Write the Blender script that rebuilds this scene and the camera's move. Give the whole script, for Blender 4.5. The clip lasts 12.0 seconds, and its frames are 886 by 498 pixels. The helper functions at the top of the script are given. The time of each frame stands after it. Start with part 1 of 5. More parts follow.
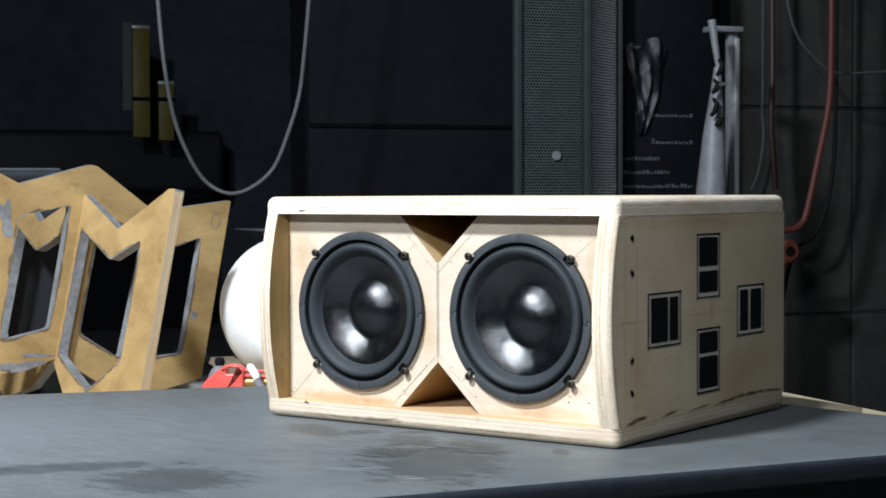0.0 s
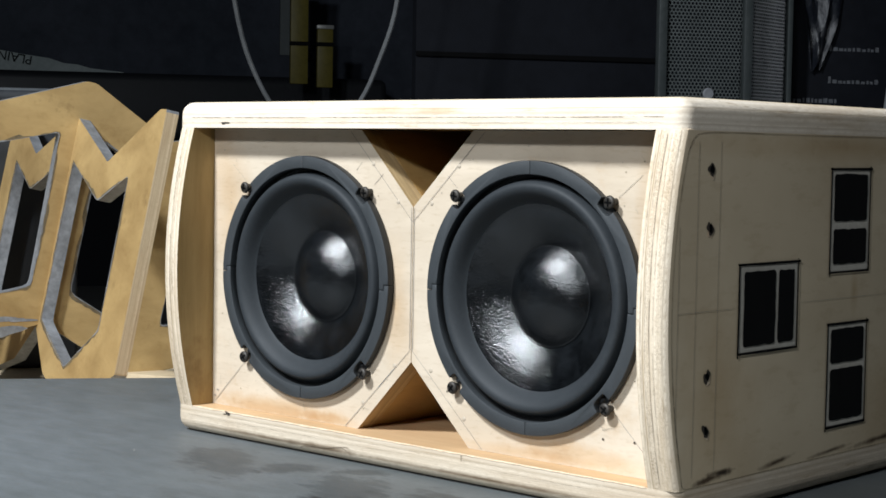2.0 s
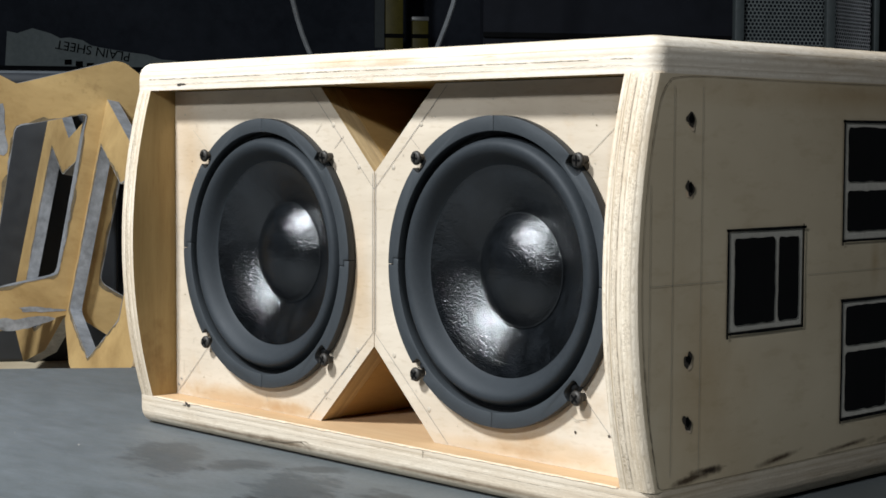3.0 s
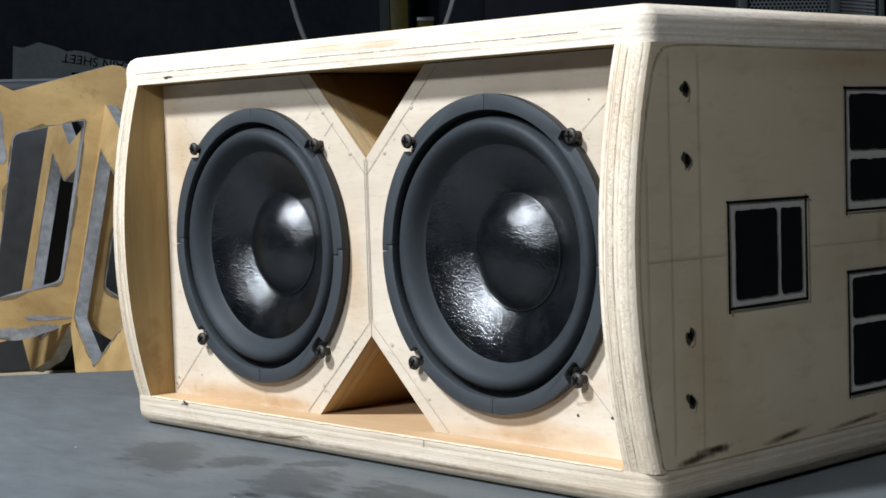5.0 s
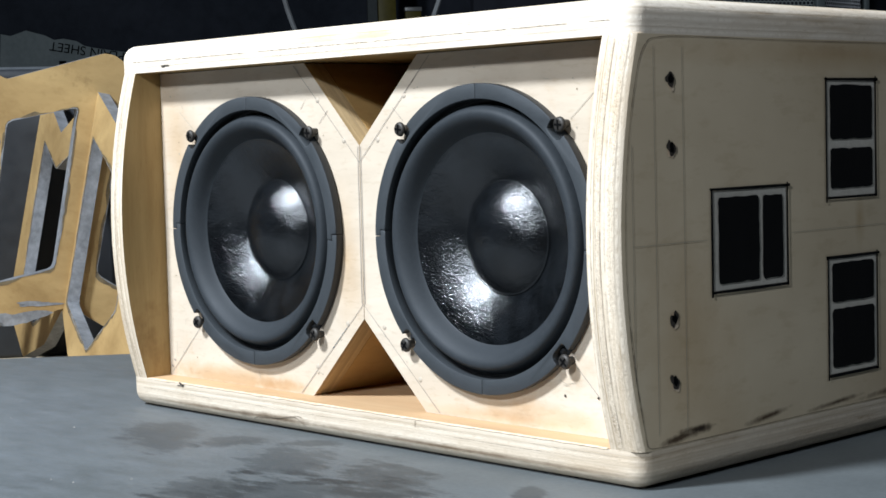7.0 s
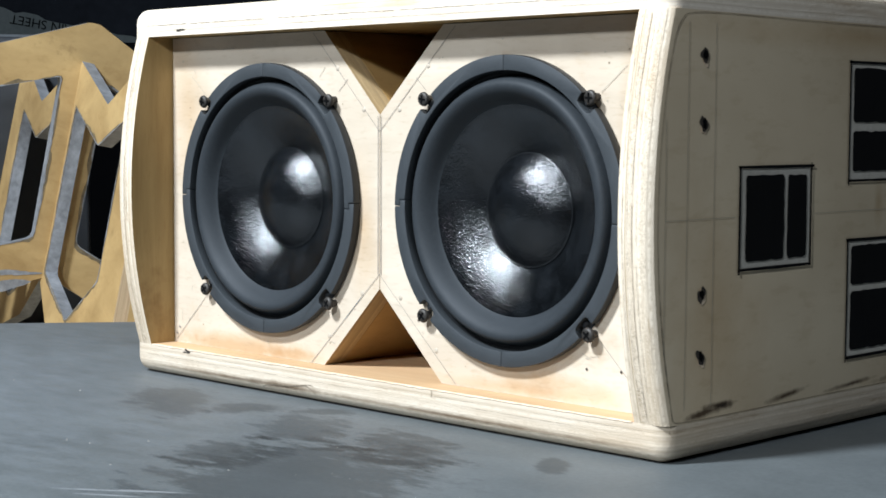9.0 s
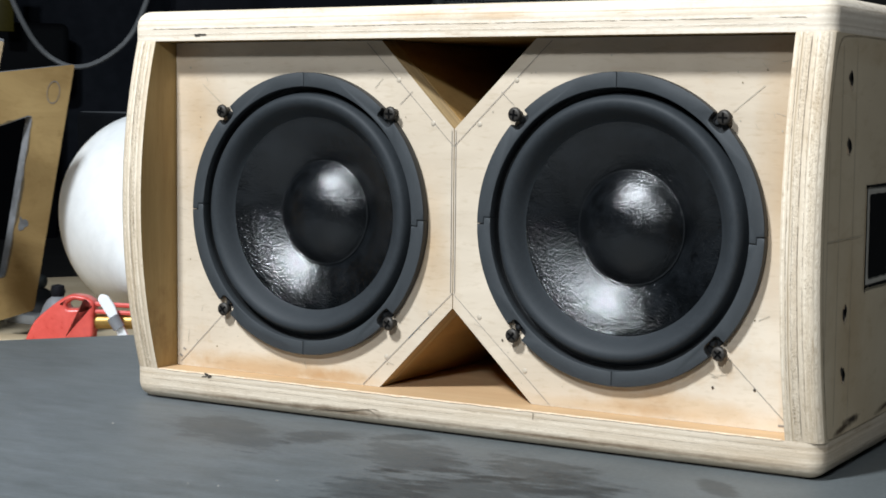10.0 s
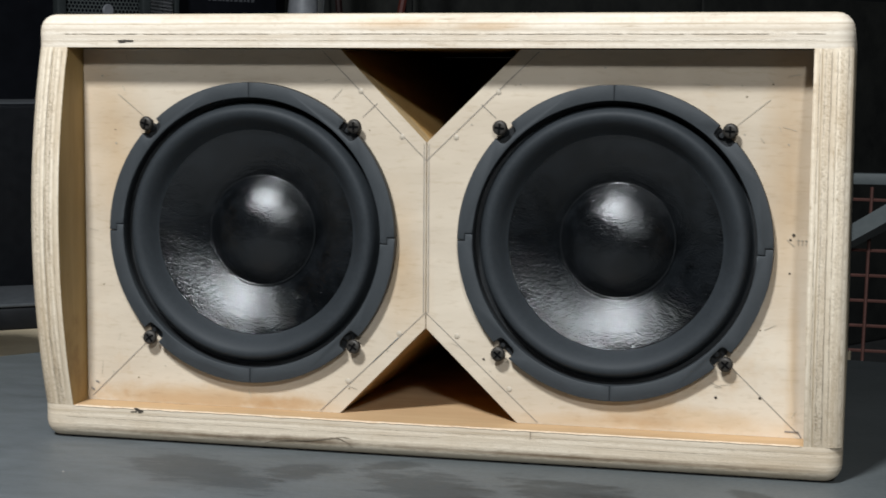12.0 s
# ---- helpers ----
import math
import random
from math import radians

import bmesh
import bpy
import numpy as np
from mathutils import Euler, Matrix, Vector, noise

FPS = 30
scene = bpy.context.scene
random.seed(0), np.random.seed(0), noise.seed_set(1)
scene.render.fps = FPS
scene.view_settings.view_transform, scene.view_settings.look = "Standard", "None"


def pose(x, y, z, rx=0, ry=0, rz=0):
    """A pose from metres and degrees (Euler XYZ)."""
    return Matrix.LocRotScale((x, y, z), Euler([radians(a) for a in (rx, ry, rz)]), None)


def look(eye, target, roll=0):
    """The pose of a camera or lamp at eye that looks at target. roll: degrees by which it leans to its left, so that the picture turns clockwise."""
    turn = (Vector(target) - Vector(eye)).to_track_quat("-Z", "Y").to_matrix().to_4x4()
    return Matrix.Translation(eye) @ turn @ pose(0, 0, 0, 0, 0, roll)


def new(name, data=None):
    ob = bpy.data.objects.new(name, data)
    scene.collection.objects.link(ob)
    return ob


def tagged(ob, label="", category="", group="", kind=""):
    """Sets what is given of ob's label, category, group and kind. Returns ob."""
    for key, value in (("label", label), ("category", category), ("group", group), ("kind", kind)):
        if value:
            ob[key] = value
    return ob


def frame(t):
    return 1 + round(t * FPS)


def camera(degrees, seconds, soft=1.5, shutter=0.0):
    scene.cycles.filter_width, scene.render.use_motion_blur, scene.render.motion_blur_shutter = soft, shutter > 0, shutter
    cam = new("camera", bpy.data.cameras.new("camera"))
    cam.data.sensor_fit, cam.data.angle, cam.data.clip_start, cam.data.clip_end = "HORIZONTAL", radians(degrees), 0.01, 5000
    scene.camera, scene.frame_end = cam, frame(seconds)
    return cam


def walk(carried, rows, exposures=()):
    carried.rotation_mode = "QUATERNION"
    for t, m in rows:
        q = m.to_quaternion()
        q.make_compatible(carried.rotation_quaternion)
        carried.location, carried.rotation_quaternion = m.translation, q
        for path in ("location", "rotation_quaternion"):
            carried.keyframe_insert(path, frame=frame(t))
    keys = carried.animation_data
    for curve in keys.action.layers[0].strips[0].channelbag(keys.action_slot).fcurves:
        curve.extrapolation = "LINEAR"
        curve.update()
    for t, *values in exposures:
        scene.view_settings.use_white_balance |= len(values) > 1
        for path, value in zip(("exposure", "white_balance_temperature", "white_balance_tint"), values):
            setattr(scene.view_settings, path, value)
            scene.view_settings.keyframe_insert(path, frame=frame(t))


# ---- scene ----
cam = camera(29.58, 12.0, soft=1.6, shutter=0.2)
walk(cam, [
    (0.0, look((1.2475, -1.6781, 0.2983), (0.6586, -0.8706, 0.2640), -0.20)),
    (0.3, look((1.2309, -1.5758, 0.2822), (0.6162, -0.7879, 0.2455), -0.82)),
    (0.5, look((1.2373, -1.5198, 0.2774), (0.6196, -0.7347, 0.2317), -0.77)),
    (0.6, look((1.2280, -1.4777, 0.2737), (0.6090, -0.6938, 0.2251), -0.48)),
    (0.9, look((1.1469, -1.3381, 0.2681), (0.5136, -0.5653, 0.2263), 0.60)),
    (1.0, look((1.1158, -1.2935, 0.2665), (0.4645, -0.5358, 0.2243), 0.69)),
    (1.5, look((1.0036, -1.1069, 0.2569), (0.3428, -0.3585, 0.2002), -0.09)),
    (2.0, look((0.9215, -0.9421, 0.2527), (0.2447, -0.2083, 0.1941), 0.93)),
    (2.5, look((0.8958, -0.8199, 0.2408), (0.1867, -0.1169, 0.1869), 0.65)),
    (3.0, look((0.8968, -0.7613, 0.2267), (0.1725, -0.0746, 0.1649), 0.24)),
    (3.2, look((0.8924, -0.7538, 0.2269), (0.1676, -0.0682, 0.1592), 0.06)),
    (4.8, look((0.8826, -0.7335, 0.2151), (0.1527, -0.0531, 0.1504), -1.15)),
    (5.0, look((0.8875, -0.7342, 0.2134), (0.1571, -0.0539, 0.1527), -1.75)),
    (5.5, look((0.8943, -0.7432, 0.2136), (0.1688, -0.0577, 0.1519), -1.71)),
    (6.0, look((0.9044, -0.7463, 0.2120), (0.1759, -0.0638, 0.1537), -2.11)),
    (6.5, look((0.9074, -0.7518, 0.2120), (0.1800, -0.0688, 0.1464), -1.71)),
    (8.5, look((0.9054, -0.7726, 0.2077), (0.1864, -0.0807, 0.1418), -1.12)),
    (9.0, look((0.8740, -0.7906, 0.2006), (0.1697, -0.0846, 0.1266), 0.27)),
    (9.5, look((0.7469, -0.8615, 0.2141), (0.1161, -0.0881, 0.1513), 0.82)),
    (9.8, look((0.6427, -0.9255, 0.2187), (0.0741, -0.1059, 0.1493), 1.30)),
    (10.0, look((0.5896, -0.9728, 0.2246), (0.0759, -0.1191, 0.1384), 0.53)),
    (10.2, look((0.5559, -1.0001, 0.2289), (0.0687, -0.1316, 0.1372), -0.79)),
    (10.5, look((0.5039, -1.0408, 0.2379), (0.0579, -0.1500, 0.1500), -0.78)),
    (10.7, look((0.4726, -1.0403, 0.2376), (0.0469, -0.1411, 0.1369), -0.71)),
    (11.0, look((0.4256, -1.0398, 0.2372), (0.0453, -0.1210, 0.1318), -0.62)),
    (11.2, look((0.3674, -1.0369, 0.2436), (0.0589, -0.0930, 0.1255), -0.27)),
    (11.5, look((0.3132, -1.0327, 0.2422), (0.0682, -0.0675, 0.1505), 0.52)),
    (11.7, look((0.2985, -1.0352, 0.2450), (0.0674, -0.0677, 0.1420), 0.44)),
    (12.0, look((0.2766, -1.0558, 0.2490), (0.0380, -0.0899, 0.1485), 0.37)),
], exposures=[(0.0, -0.02, 6270, 10), (0.5, -0.01, 6280, 9), (1.0, -0.10, 6250, 9), (1.7, -0.22, 6420, 9), (2.5, -0.34, 6500, 9), (5.0, -0.28, 6230, 10), (6.0, -0.23, 6150, 10), (6.5, -0.07, 6090, 9), (8.5, -0.02, 6090, 9), (9.0, -0.03, 6100, 8), (9.5, -0.17, 6280, 8), (10.5, -0.64, 6450, 9), (11.0, -0.60, 6450, 8), (11.5, -0.74, 6500, 8), (12.0, -0.79, 6600, 9)])

# ---- world and lamps ----
world = bpy.data.worlds.new("world")
scene.world = world
world.use_nodes = True
world.node_tree.nodes["Background"].inputs[0].default_value = (0.75, 0.85, 1.0, 1)
world.node_tree.nodes["Background"].inputs[1].default_value = 0.02


def area_lamp(name, eye, target, size, watts, colour):
    data = bpy.data.lights.new(name, "AREA")
    data.shape, data.size, data.energy, data.color = "DISK", size, watts, colour
    ob = new(name, data)
    ob.matrix_world = look(eye, target)
    return ob


LAMP = (0.93, 0.99, 1.06)
area_lamp("work_lamp", (-0.47, -2.22, 2.68), (0.0, 0.0, 0.15), 0.40, 262, LAMP)
area_lamp("second_lamp", (0.92, -2.80, 1.66), (0.0, 0.0, 0.15), 0.28, 66, LAMP)
# Added fill light from the far right; no fixture hangs there.
area_lamp("fill_lamp", (1.9, 1.2, 2.9), (0.2, 1.4, 0.0), 1.0, 10, (0.80, 0.90, 1.0))

# ---- materials ----


def material(name, base, rough=0.6, metal=0.0, spec=0.5):
    m = bpy.data.materials.new(name)
    m.use_nodes = True
    b = m.node_tree.nodes["Principled BSDF"]
    b.inputs["Base Color"].default_value = (*base, 1)
    b.inputs["Roughness"].default_value = rough
    b.inputs["Metallic"].default_value = metal
    b.inputs["Specular IOR Level"].default_value = spec
    return m


def node(m, kind, **inputs):
    n = m.node_tree.nodes.new(kind)
    for k, v in inputs.items():
        n.inputs[k.replace("_", " ")].default_value = v
    return n


def wire(m, a, out, b, slot):
    m.node_tree.links.new(a.outputs[out], b.inputs[slot])


def coords(m, scale=(1, 1, 1), turn=(0, 0, 0)):
    tc = node(m, "ShaderNodeTexCoord")
    mp = node(m, "ShaderNodeMapping", Scale=scale, Rotation=turn)
    wire(m, tc, "Object", mp, "Vector")
    return mp


def ramp(m, src, out, stops):
    r = node(m, "ShaderNodeValToRGB")
    while len(r.color_ramp.elements) < len(stops):
        r.color_ramp.elements.new(0.5)
    for e, (p, c) in zip(r.color_ramp.elements, stops):
        e.position, e.color = p, (*c, 1)
    wire(m, src, out, r, "Fac")
    return r


def mix(m, a, b, fac, mode="MIX", amount=None):
    x = node(m, "ShaderNodeMix")
    x.data_type, x.blend_type = "RGBA", mode
    m.node_tree.links.new(a, x.inputs[6])
    m.node_tree.links.new(b, x.inputs[7])
    if amount is None:
        m.node_tree.links.new(fac, x.inputs[0])
    else:
        x.inputs[0].default_value = amount
    return x.outputs[2]


def finish(m, colour=None, height=None, bump=0.2, dist=0.001, rough=None):
    b = m.node_tree.nodes["Principled BSDF"]
    if colour is not None:
        m.node_tree.links.new(colour, b.inputs["Base Color"])
    if height is not None:
        bp = node(m, "ShaderNodeBump", Strength=bump, Distance=dist)
        m.node_tree.links.new(height, bp.inputs["Height"])
        wire(m, bp, "Normal", b, "Normal")
    if rough is not None:
        m.node_tree.links.new(rough, b.inputs["Roughness"])
    return m


def mottled(name, low, high, scale, rough=0.6, metal=0.0, fine=6.0, bump=0.15, dist=0.0006, stretch=(1, 1, 1), spec=0.5, rough_range=0.12):
    """A surface with large blotches and a fine grain."""
    m = material(name, low, rough, metal, spec)
    c = coords(m, stretch)
    big = node(m, "ShaderNodeTexNoise", Scale=scale, Detail=4.0, Roughness=0.55)
    wire(m, c, "Vector", big, "Vector")
    small = node(m, "ShaderNodeTexNoise", Scale=scale * fine, Detail=6.0, Roughness=0.65)
    wire(m, c, "Vector", small, "Vector")
    r1 = ramp(m, big, "Fac", [(0.3, low), (0.7, high)])
    r2 = ramp(m, small, "Fac", [(0.3, tuple(0.86 * v for v in low)), (0.7, tuple(min(1, 1.08 * v) for v in high))])
    col = mix(m, r1.outputs[0], r2.outputs[0], None, amount=0.45)
    rr = node(m, "ShaderNodeMapRange")
    rr.inputs["To Min"].default_value, rr.inputs["To Max"].default_value = max(0.02, rough - rough_range), min(1, rough + rough_range)
    wire(m, small, "Fac", rr, "Value")
    return finish(m, col, small.outputs["Fac"], bump, dist, rr.outputs["Result"])


def wood_face(name, low, high, stretch, scale=9.0, rough=0.62, stain=None):
    """Veneer: long soft grain, fine pores and a few stains."""
    m = material(name, low, rough, 0, 0.35)
    c = coords(m, stretch)
    grain = node(m, "ShaderNodeTexNoise", Scale=scale, Detail=8.0, Roughness=0.62, Distortion=0.6)
    wire(m, c, "Vector", grain, "Vector")
    c2 = coords(m)
    blot = node(m, "ShaderNodeTexNoise", Scale=7.0, Detail=3.0, Roughness=0.5)
    wire(m, c2, "Vector", blot, "Vector")
    pores = node(m, "ShaderNodeTexNoise", Scale=scale * 9, Detail=3.0, Roughness=0.6)
    wire(m, c, "Vector", pores, "Vector")
    r = ramp(m, grain, "Fac", [(0.28, low), (0.72, high)])
    rb = ramp(m, blot, "Fac", [(0.35, (0.83, 0.80, 0.76)), (0.65, (1.0, 1.0, 1.0))])
    rp = ramp(m, pores, "Fac", [(0.3, (0.86, 0.83, 0.78)), (0.46, (1, 1, 1))])
    col = mix(m, r.outputs[0], rb.outputs[0], None, "MULTIPLY", 0.8)
    col = mix(m, col, rp.outputs[0], None, "MULTIPLY", 0.6)
    if stain:
        ns = node(m, "ShaderNodeTexNoise", Scale=11.0, Detail=5.0, Roughness=0.65)
        wire(m, c2, "Vector", ns, "Vector")
        rs = ramp(m, ns, "Fac", [(0.62, (1, 1, 1)), (0.74, stain)])
        col = mix(m, col, rs.outputs[0], None, "MULTIPLY", 0.7)
    return finish(m, col, pores.outputs["Fac"], 0.12, 0.0004)


def ply_edge(name, axis, low, high, layers=430.0, dark=(0.42, 0.33, 0.22), grime=(0.70, 0.61, 0.50), worn=0.6, crumb=0.25):
    """The sawn and sanded edge of plywood: veneers side by side, broken glue lines, torn fibres, grime."""
    m = material(name, low, 0.7, 0, 0.3)
    tc = node(m, "ShaderNodeTexCoord")
    wob = node(m, "ShaderNodeTexNoise", Scale=9.0, Detail=5.0, Roughness=0.6)
    wire(m, tc, "Object", wob, "Vector")
    sep = node(m, "ShaderNodeSeparateXYZ")
    wire(m, tc, "Object", sep, "Vector")
    add = node(m, "ShaderNodeMath")
    add.operation = "MULTIPLY_ADD"
    wire(m, wob, "Fac", add, 0)
    add.inputs[1].default_value = 0.0024
    m.node_tree.links.new(sep.outputs["XYZ".index(axis)], add.inputs[2])
    com = node(m, "ShaderNodeMath")
    com.operation = "MULTIPLY"
    wire(m, add, "Value", com, 0)
    com.inputs[1].default_value = layers
    comb = node(m, "ShaderNodeCombineXYZ")
    wire(m, com, "Value", comb, "X")
    lay = node(m, "ShaderNodeTexNoise", Scale=1.0, Detail=2.0, Roughness=0.5)
    wire(m, comb, "Vector", lay, "Vector")
    k = "XYZ".index(axis)
    thin = coords(m, tuple(30 if a == k else 3.0 for a in range(3)))
    broad = coords(m, tuple(5 if a == k else 1.0 for a in range(3)))
    fib = node(m, "ShaderNodeTexNoise", Scale=9.0, Detail=7.0, Roughness=0.7)
    wire(m, thin, "Vector", fib, "Vector")
    wear = node(m, "ShaderNodeTexNoise", Scale=13.0, Detail=5.0, Roughness=0.65)
    wire(m, broad, "Vector", wear, "Vector")
    soil = node(m, "ShaderNodeTexNoise", Scale=7.0, Detail=6.0, Roughness=0.7)
    wire(m, broad, "Vector", soil, "Vector")
    torn = node(m, "ShaderNodeTexNoise", Scale=240.0, Detail=4.0, Roughness=0.7)
    wire(m, tc, "Object", torn, "Vector")
    plain = node(m, "ShaderNodeRGB")
    plain.outputs[0].default_value = tuple(0.35 * a + 0.65 * c for a, c in zip(low, high)) + (1,)
    r = ramp(m, lay, "Fac", [(0.33, dark), (0.38, low), (0.60, high)])
    keep = ramp(m, wear, "Fac", [(0.30, (0.35, 0.35, 0.35)), (0.58, (1.0, 1.0, 1.0))])
    col = mix(m, plain.outputs[0], r.outputs[0], keep.outputs[0])
    rs = ramp(m, soil, "Fac", [(0.44, (1, 1, 1)), (0.70, grime)])
    col = mix(m, col, rs.outputs[0], None, "MULTIPLY", worn)
    rf = ramp(m, fib, "Fac", [(0.30, (0.50, 0.40, 0.28)), (0.40, (1, 1, 1))])
    col = mix(m, col, rf.outputs[0], None, "MULTIPLY", 0.6)
    rt = ramp(m, torn, "Fac", [(0.34, tuple(1 - crumb * k for k in (0.34, 0.41, 0.50))), (0.52, (1.03, 1.03, 1.03))])
    end = ramp(m, lay, "Fac", [(0.46, (0, 0, 0)), (0.54, (1, 1, 1))])
    col = mix(m, col, rt.outputs[0], end.outputs[0], "MULTIPLY")
    rough = mix(m, fib.outputs["Fac"], torn.outputs["Fac"], end.outputs[0])
    return finish(m, col, rough, 0.5, 0.0010)


def spots(m, col, tint, places, plane, warp_scale=38.0, warp_amount=2.2):
    """Ragged stains, and the baffle's painted shade strip, given as centre, half-sizes, turn and softness in one plane.
    """
    warp = node(m, "ShaderNodeTexNoise", Scale=warp_scale, Detail=6.0, Roughness=0.66)
    tc = node(m, "ShaderNodeTexCoord")
    wire(m, tc, "Object", warp, "Vector")
    sp = node(m, "ShaderNodeSeparateXYZ")
    wire(m, tc, "Object", sp, "Vector")
    fl = node(m, "ShaderNodeCombineXYZ")
    wire(m, sp, plane[0], fl, "X")
    wire(m, sp, plane[1], fl, "Y")
    dye = node(m, "ShaderNodeRGB")
    dye.outputs[0].default_value = (*tint, 1)
    for x, y, rx, ry, turn, edge in places:
        mv = node(m, "ShaderNodeMapping", Location=(-x, -y, 0))
        wire(m, fl, "Vector", mv, "Vector")
        mp = node(m, "ShaderNodeMapping", Rotation=(0, 0, -turn))
        wire(m, mv, "Vector", mp, "Vector")
        sc = node(m, "ShaderNodeMapping", Scale=(1 / rx, 1 / ry, 0.0))
        wire(m, mp, "Vector", sc, "Vector")
        ln = node(m, "ShaderNodeVectorMath")
        ln.operation = "LENGTH"
        wire(m, sc, "Vector", ln, 0)
        ad = node(m, "ShaderNodeMath")
        ad.operation = "MULTIPLY_ADD"
        wire(m, warp, "Fac", ad, 0)
        ad.inputs[1].default_value = warp_amount
        wire(m, ln, "Value", ad, 2)
        mr = node(m, "ShaderNodeMapRange")
        mid = 1.0 + warp_amount * 0.5
        mr.inputs["From Min"].default_value, mr.inputs["From Max"].default_value = mid + edge, mid - edge
        wire(m, ad, "Value", mr, "Value")
        col = mix(m, col, dye.outputs[0], mr.outputs["Result"], "MULTIPLY")
    return col


def stained(m, *layers):
    """Adds stains, on the baffle a strip of shade too, over the base colour that a material already has."""
    base = m.node_tree.nodes["Principled BSDF"].inputs["Base Color"]
    col = base.links[0].from_socket
    for tint, places, plane, scale, amount in layers:
        col = spots(m, col, tint, places, plane, scale, amount)
    m.node_tree.links.new(col, base)
    return m


# The thin upright strip at x 0.240 paints shade beside the right side panel.
M_BAFFLE = stained(
    wood_face("baffle_veneer", (0.56, 0.472, 0.365), (0.67, 0.577, 0.458), (1, 1, 4), stain=(0.88, 0.74, 0.58)),
    ((0.91, 0.82, 0.71), ((-0.165, 0.028, 0.075, 0.008, 0.0, 0.35), (-0.160, 0.026, 0.060, 0.005, 0.0, 0.5), (-0.095, 0.026, 0.03, 0.004, 0.0, 0.5), (0.165, 0.031, 0.060, 0.008, -0.06, 0.4), (0.240, 0.060, 0.003, 0.045, 0.0, 0.7), (0.120, 0.026, 0.050, 0.004, 0.0, 0.6)), "XZ", 45.0, 1.6),
    ((0.86, 0.74, 0.60), ((-0.225, 0.205, 0.018, 0.050, 0.2, 1.0), (0.235, 0.19, 0.010, 0.06, 0.0, 1.0), (-0.02, 0.125, 0.012, 0.035, 0.1, 1.0)), "XZ", 24.0, 2.0))
M_SIDE = stained(
    wood_face("side_veneer", (0.597, 0.492, 0.340), (0.678, 0.566, 0.402), (1, 0.6, 1.6), 7.0),
    ((0.14, 0.11, 0.085), ((0.040, 0.0265, 0.020, 0.0020, 0.10, 0.6), (0.052, 0.0295, 0.012, 0.0016, 0.0, 0.6), (0.128, 0.0275, 0.017, 0.0016, 0.12, 0.7), (0.205, 0.0265, 0.020, 0.0012, 0.06, 0.8), (0.285, 0.0275, 0.034, 0.0017, 0.05, 0.7), (0.350, 0.0300, 0.036, 0.0020, 0.0, 0.7), (0.412, 0.0280, 0.026, 0.0017, -0.05, 0.7)), "YZ", 90.0, 2.4),
    ((0.80, 0.72, 0.62), ((0.235, 0.148, 0.004, 0.012, 0.0, 0.9), (0.045, 0.075, 0.03, 0.05, 0.0, 1.2), (0.21, 0.26, 0.10, 0.006, 0.0, 1.2), (0.33, 0.06, 0.06, 0.02, 0.2, 1.2)), "YZ", 30.0, 2.2))
# Darker copy of the veneer: shade inside the cabinet put into its colour.
M_INNER = wood_face("shaded_inner_veneer", (0.30, 0.193, 0.070), (0.45, 0.312, 0.130), (6, 6, 0.8), 9.0, stain=(0.55, 0.45, 0.35))
M_FLOORPLY = wood_face("inner_floor_veneer", (0.50, 0.315, 0.165), (0.62, 0.425, 0.24), (0.5, 6, 1), 8.0)
M_EDGE_TOP = stained(
    ply_edge("ply_edge_top", "Z", (0.60, 0.505, 0.39), (0.75, 0.665, 0.55), 380.0, worn=0.7),
    ((0.90, 0.80, 0.70), ((-0.020, 0.2850, 0.030, 0.0035, 0.0, 0.5), (0.045, 0.2830, 0.020, 0.0025, 0.0, 0.5)), "XZ", 50.0, 1.2))
M_EDGE_BOTTOM = stained(
    ply_edge("ply_edge_bottom", "Z", (0.53, 0.440, 0.330), (0.67, 0.575, 0.450), 330.0, grime=(0.70, 0.60, 0.48), worn=0.55),
    ((0.36, 0.31, 0.26), ((-0.080, 0.0065, 0.034, 0.0022, 0.0, 0.8), (-0.150, 0.0060, 0.050, 0.0012, 0.0, 1.0), (0.10, 0.0060, 0.09, 0.0012, 0.0, 1.0)), "XZ", 70.0, 2.0))
M_EDGE_X = ply_edge("ply_edge_upright", "X", (0.545, 0.440, 0.310), (0.760, 0.662, 0.525), 480.0, dark=(0.24, 0.18, 0.12), worn=0.75, crumb=0.6)


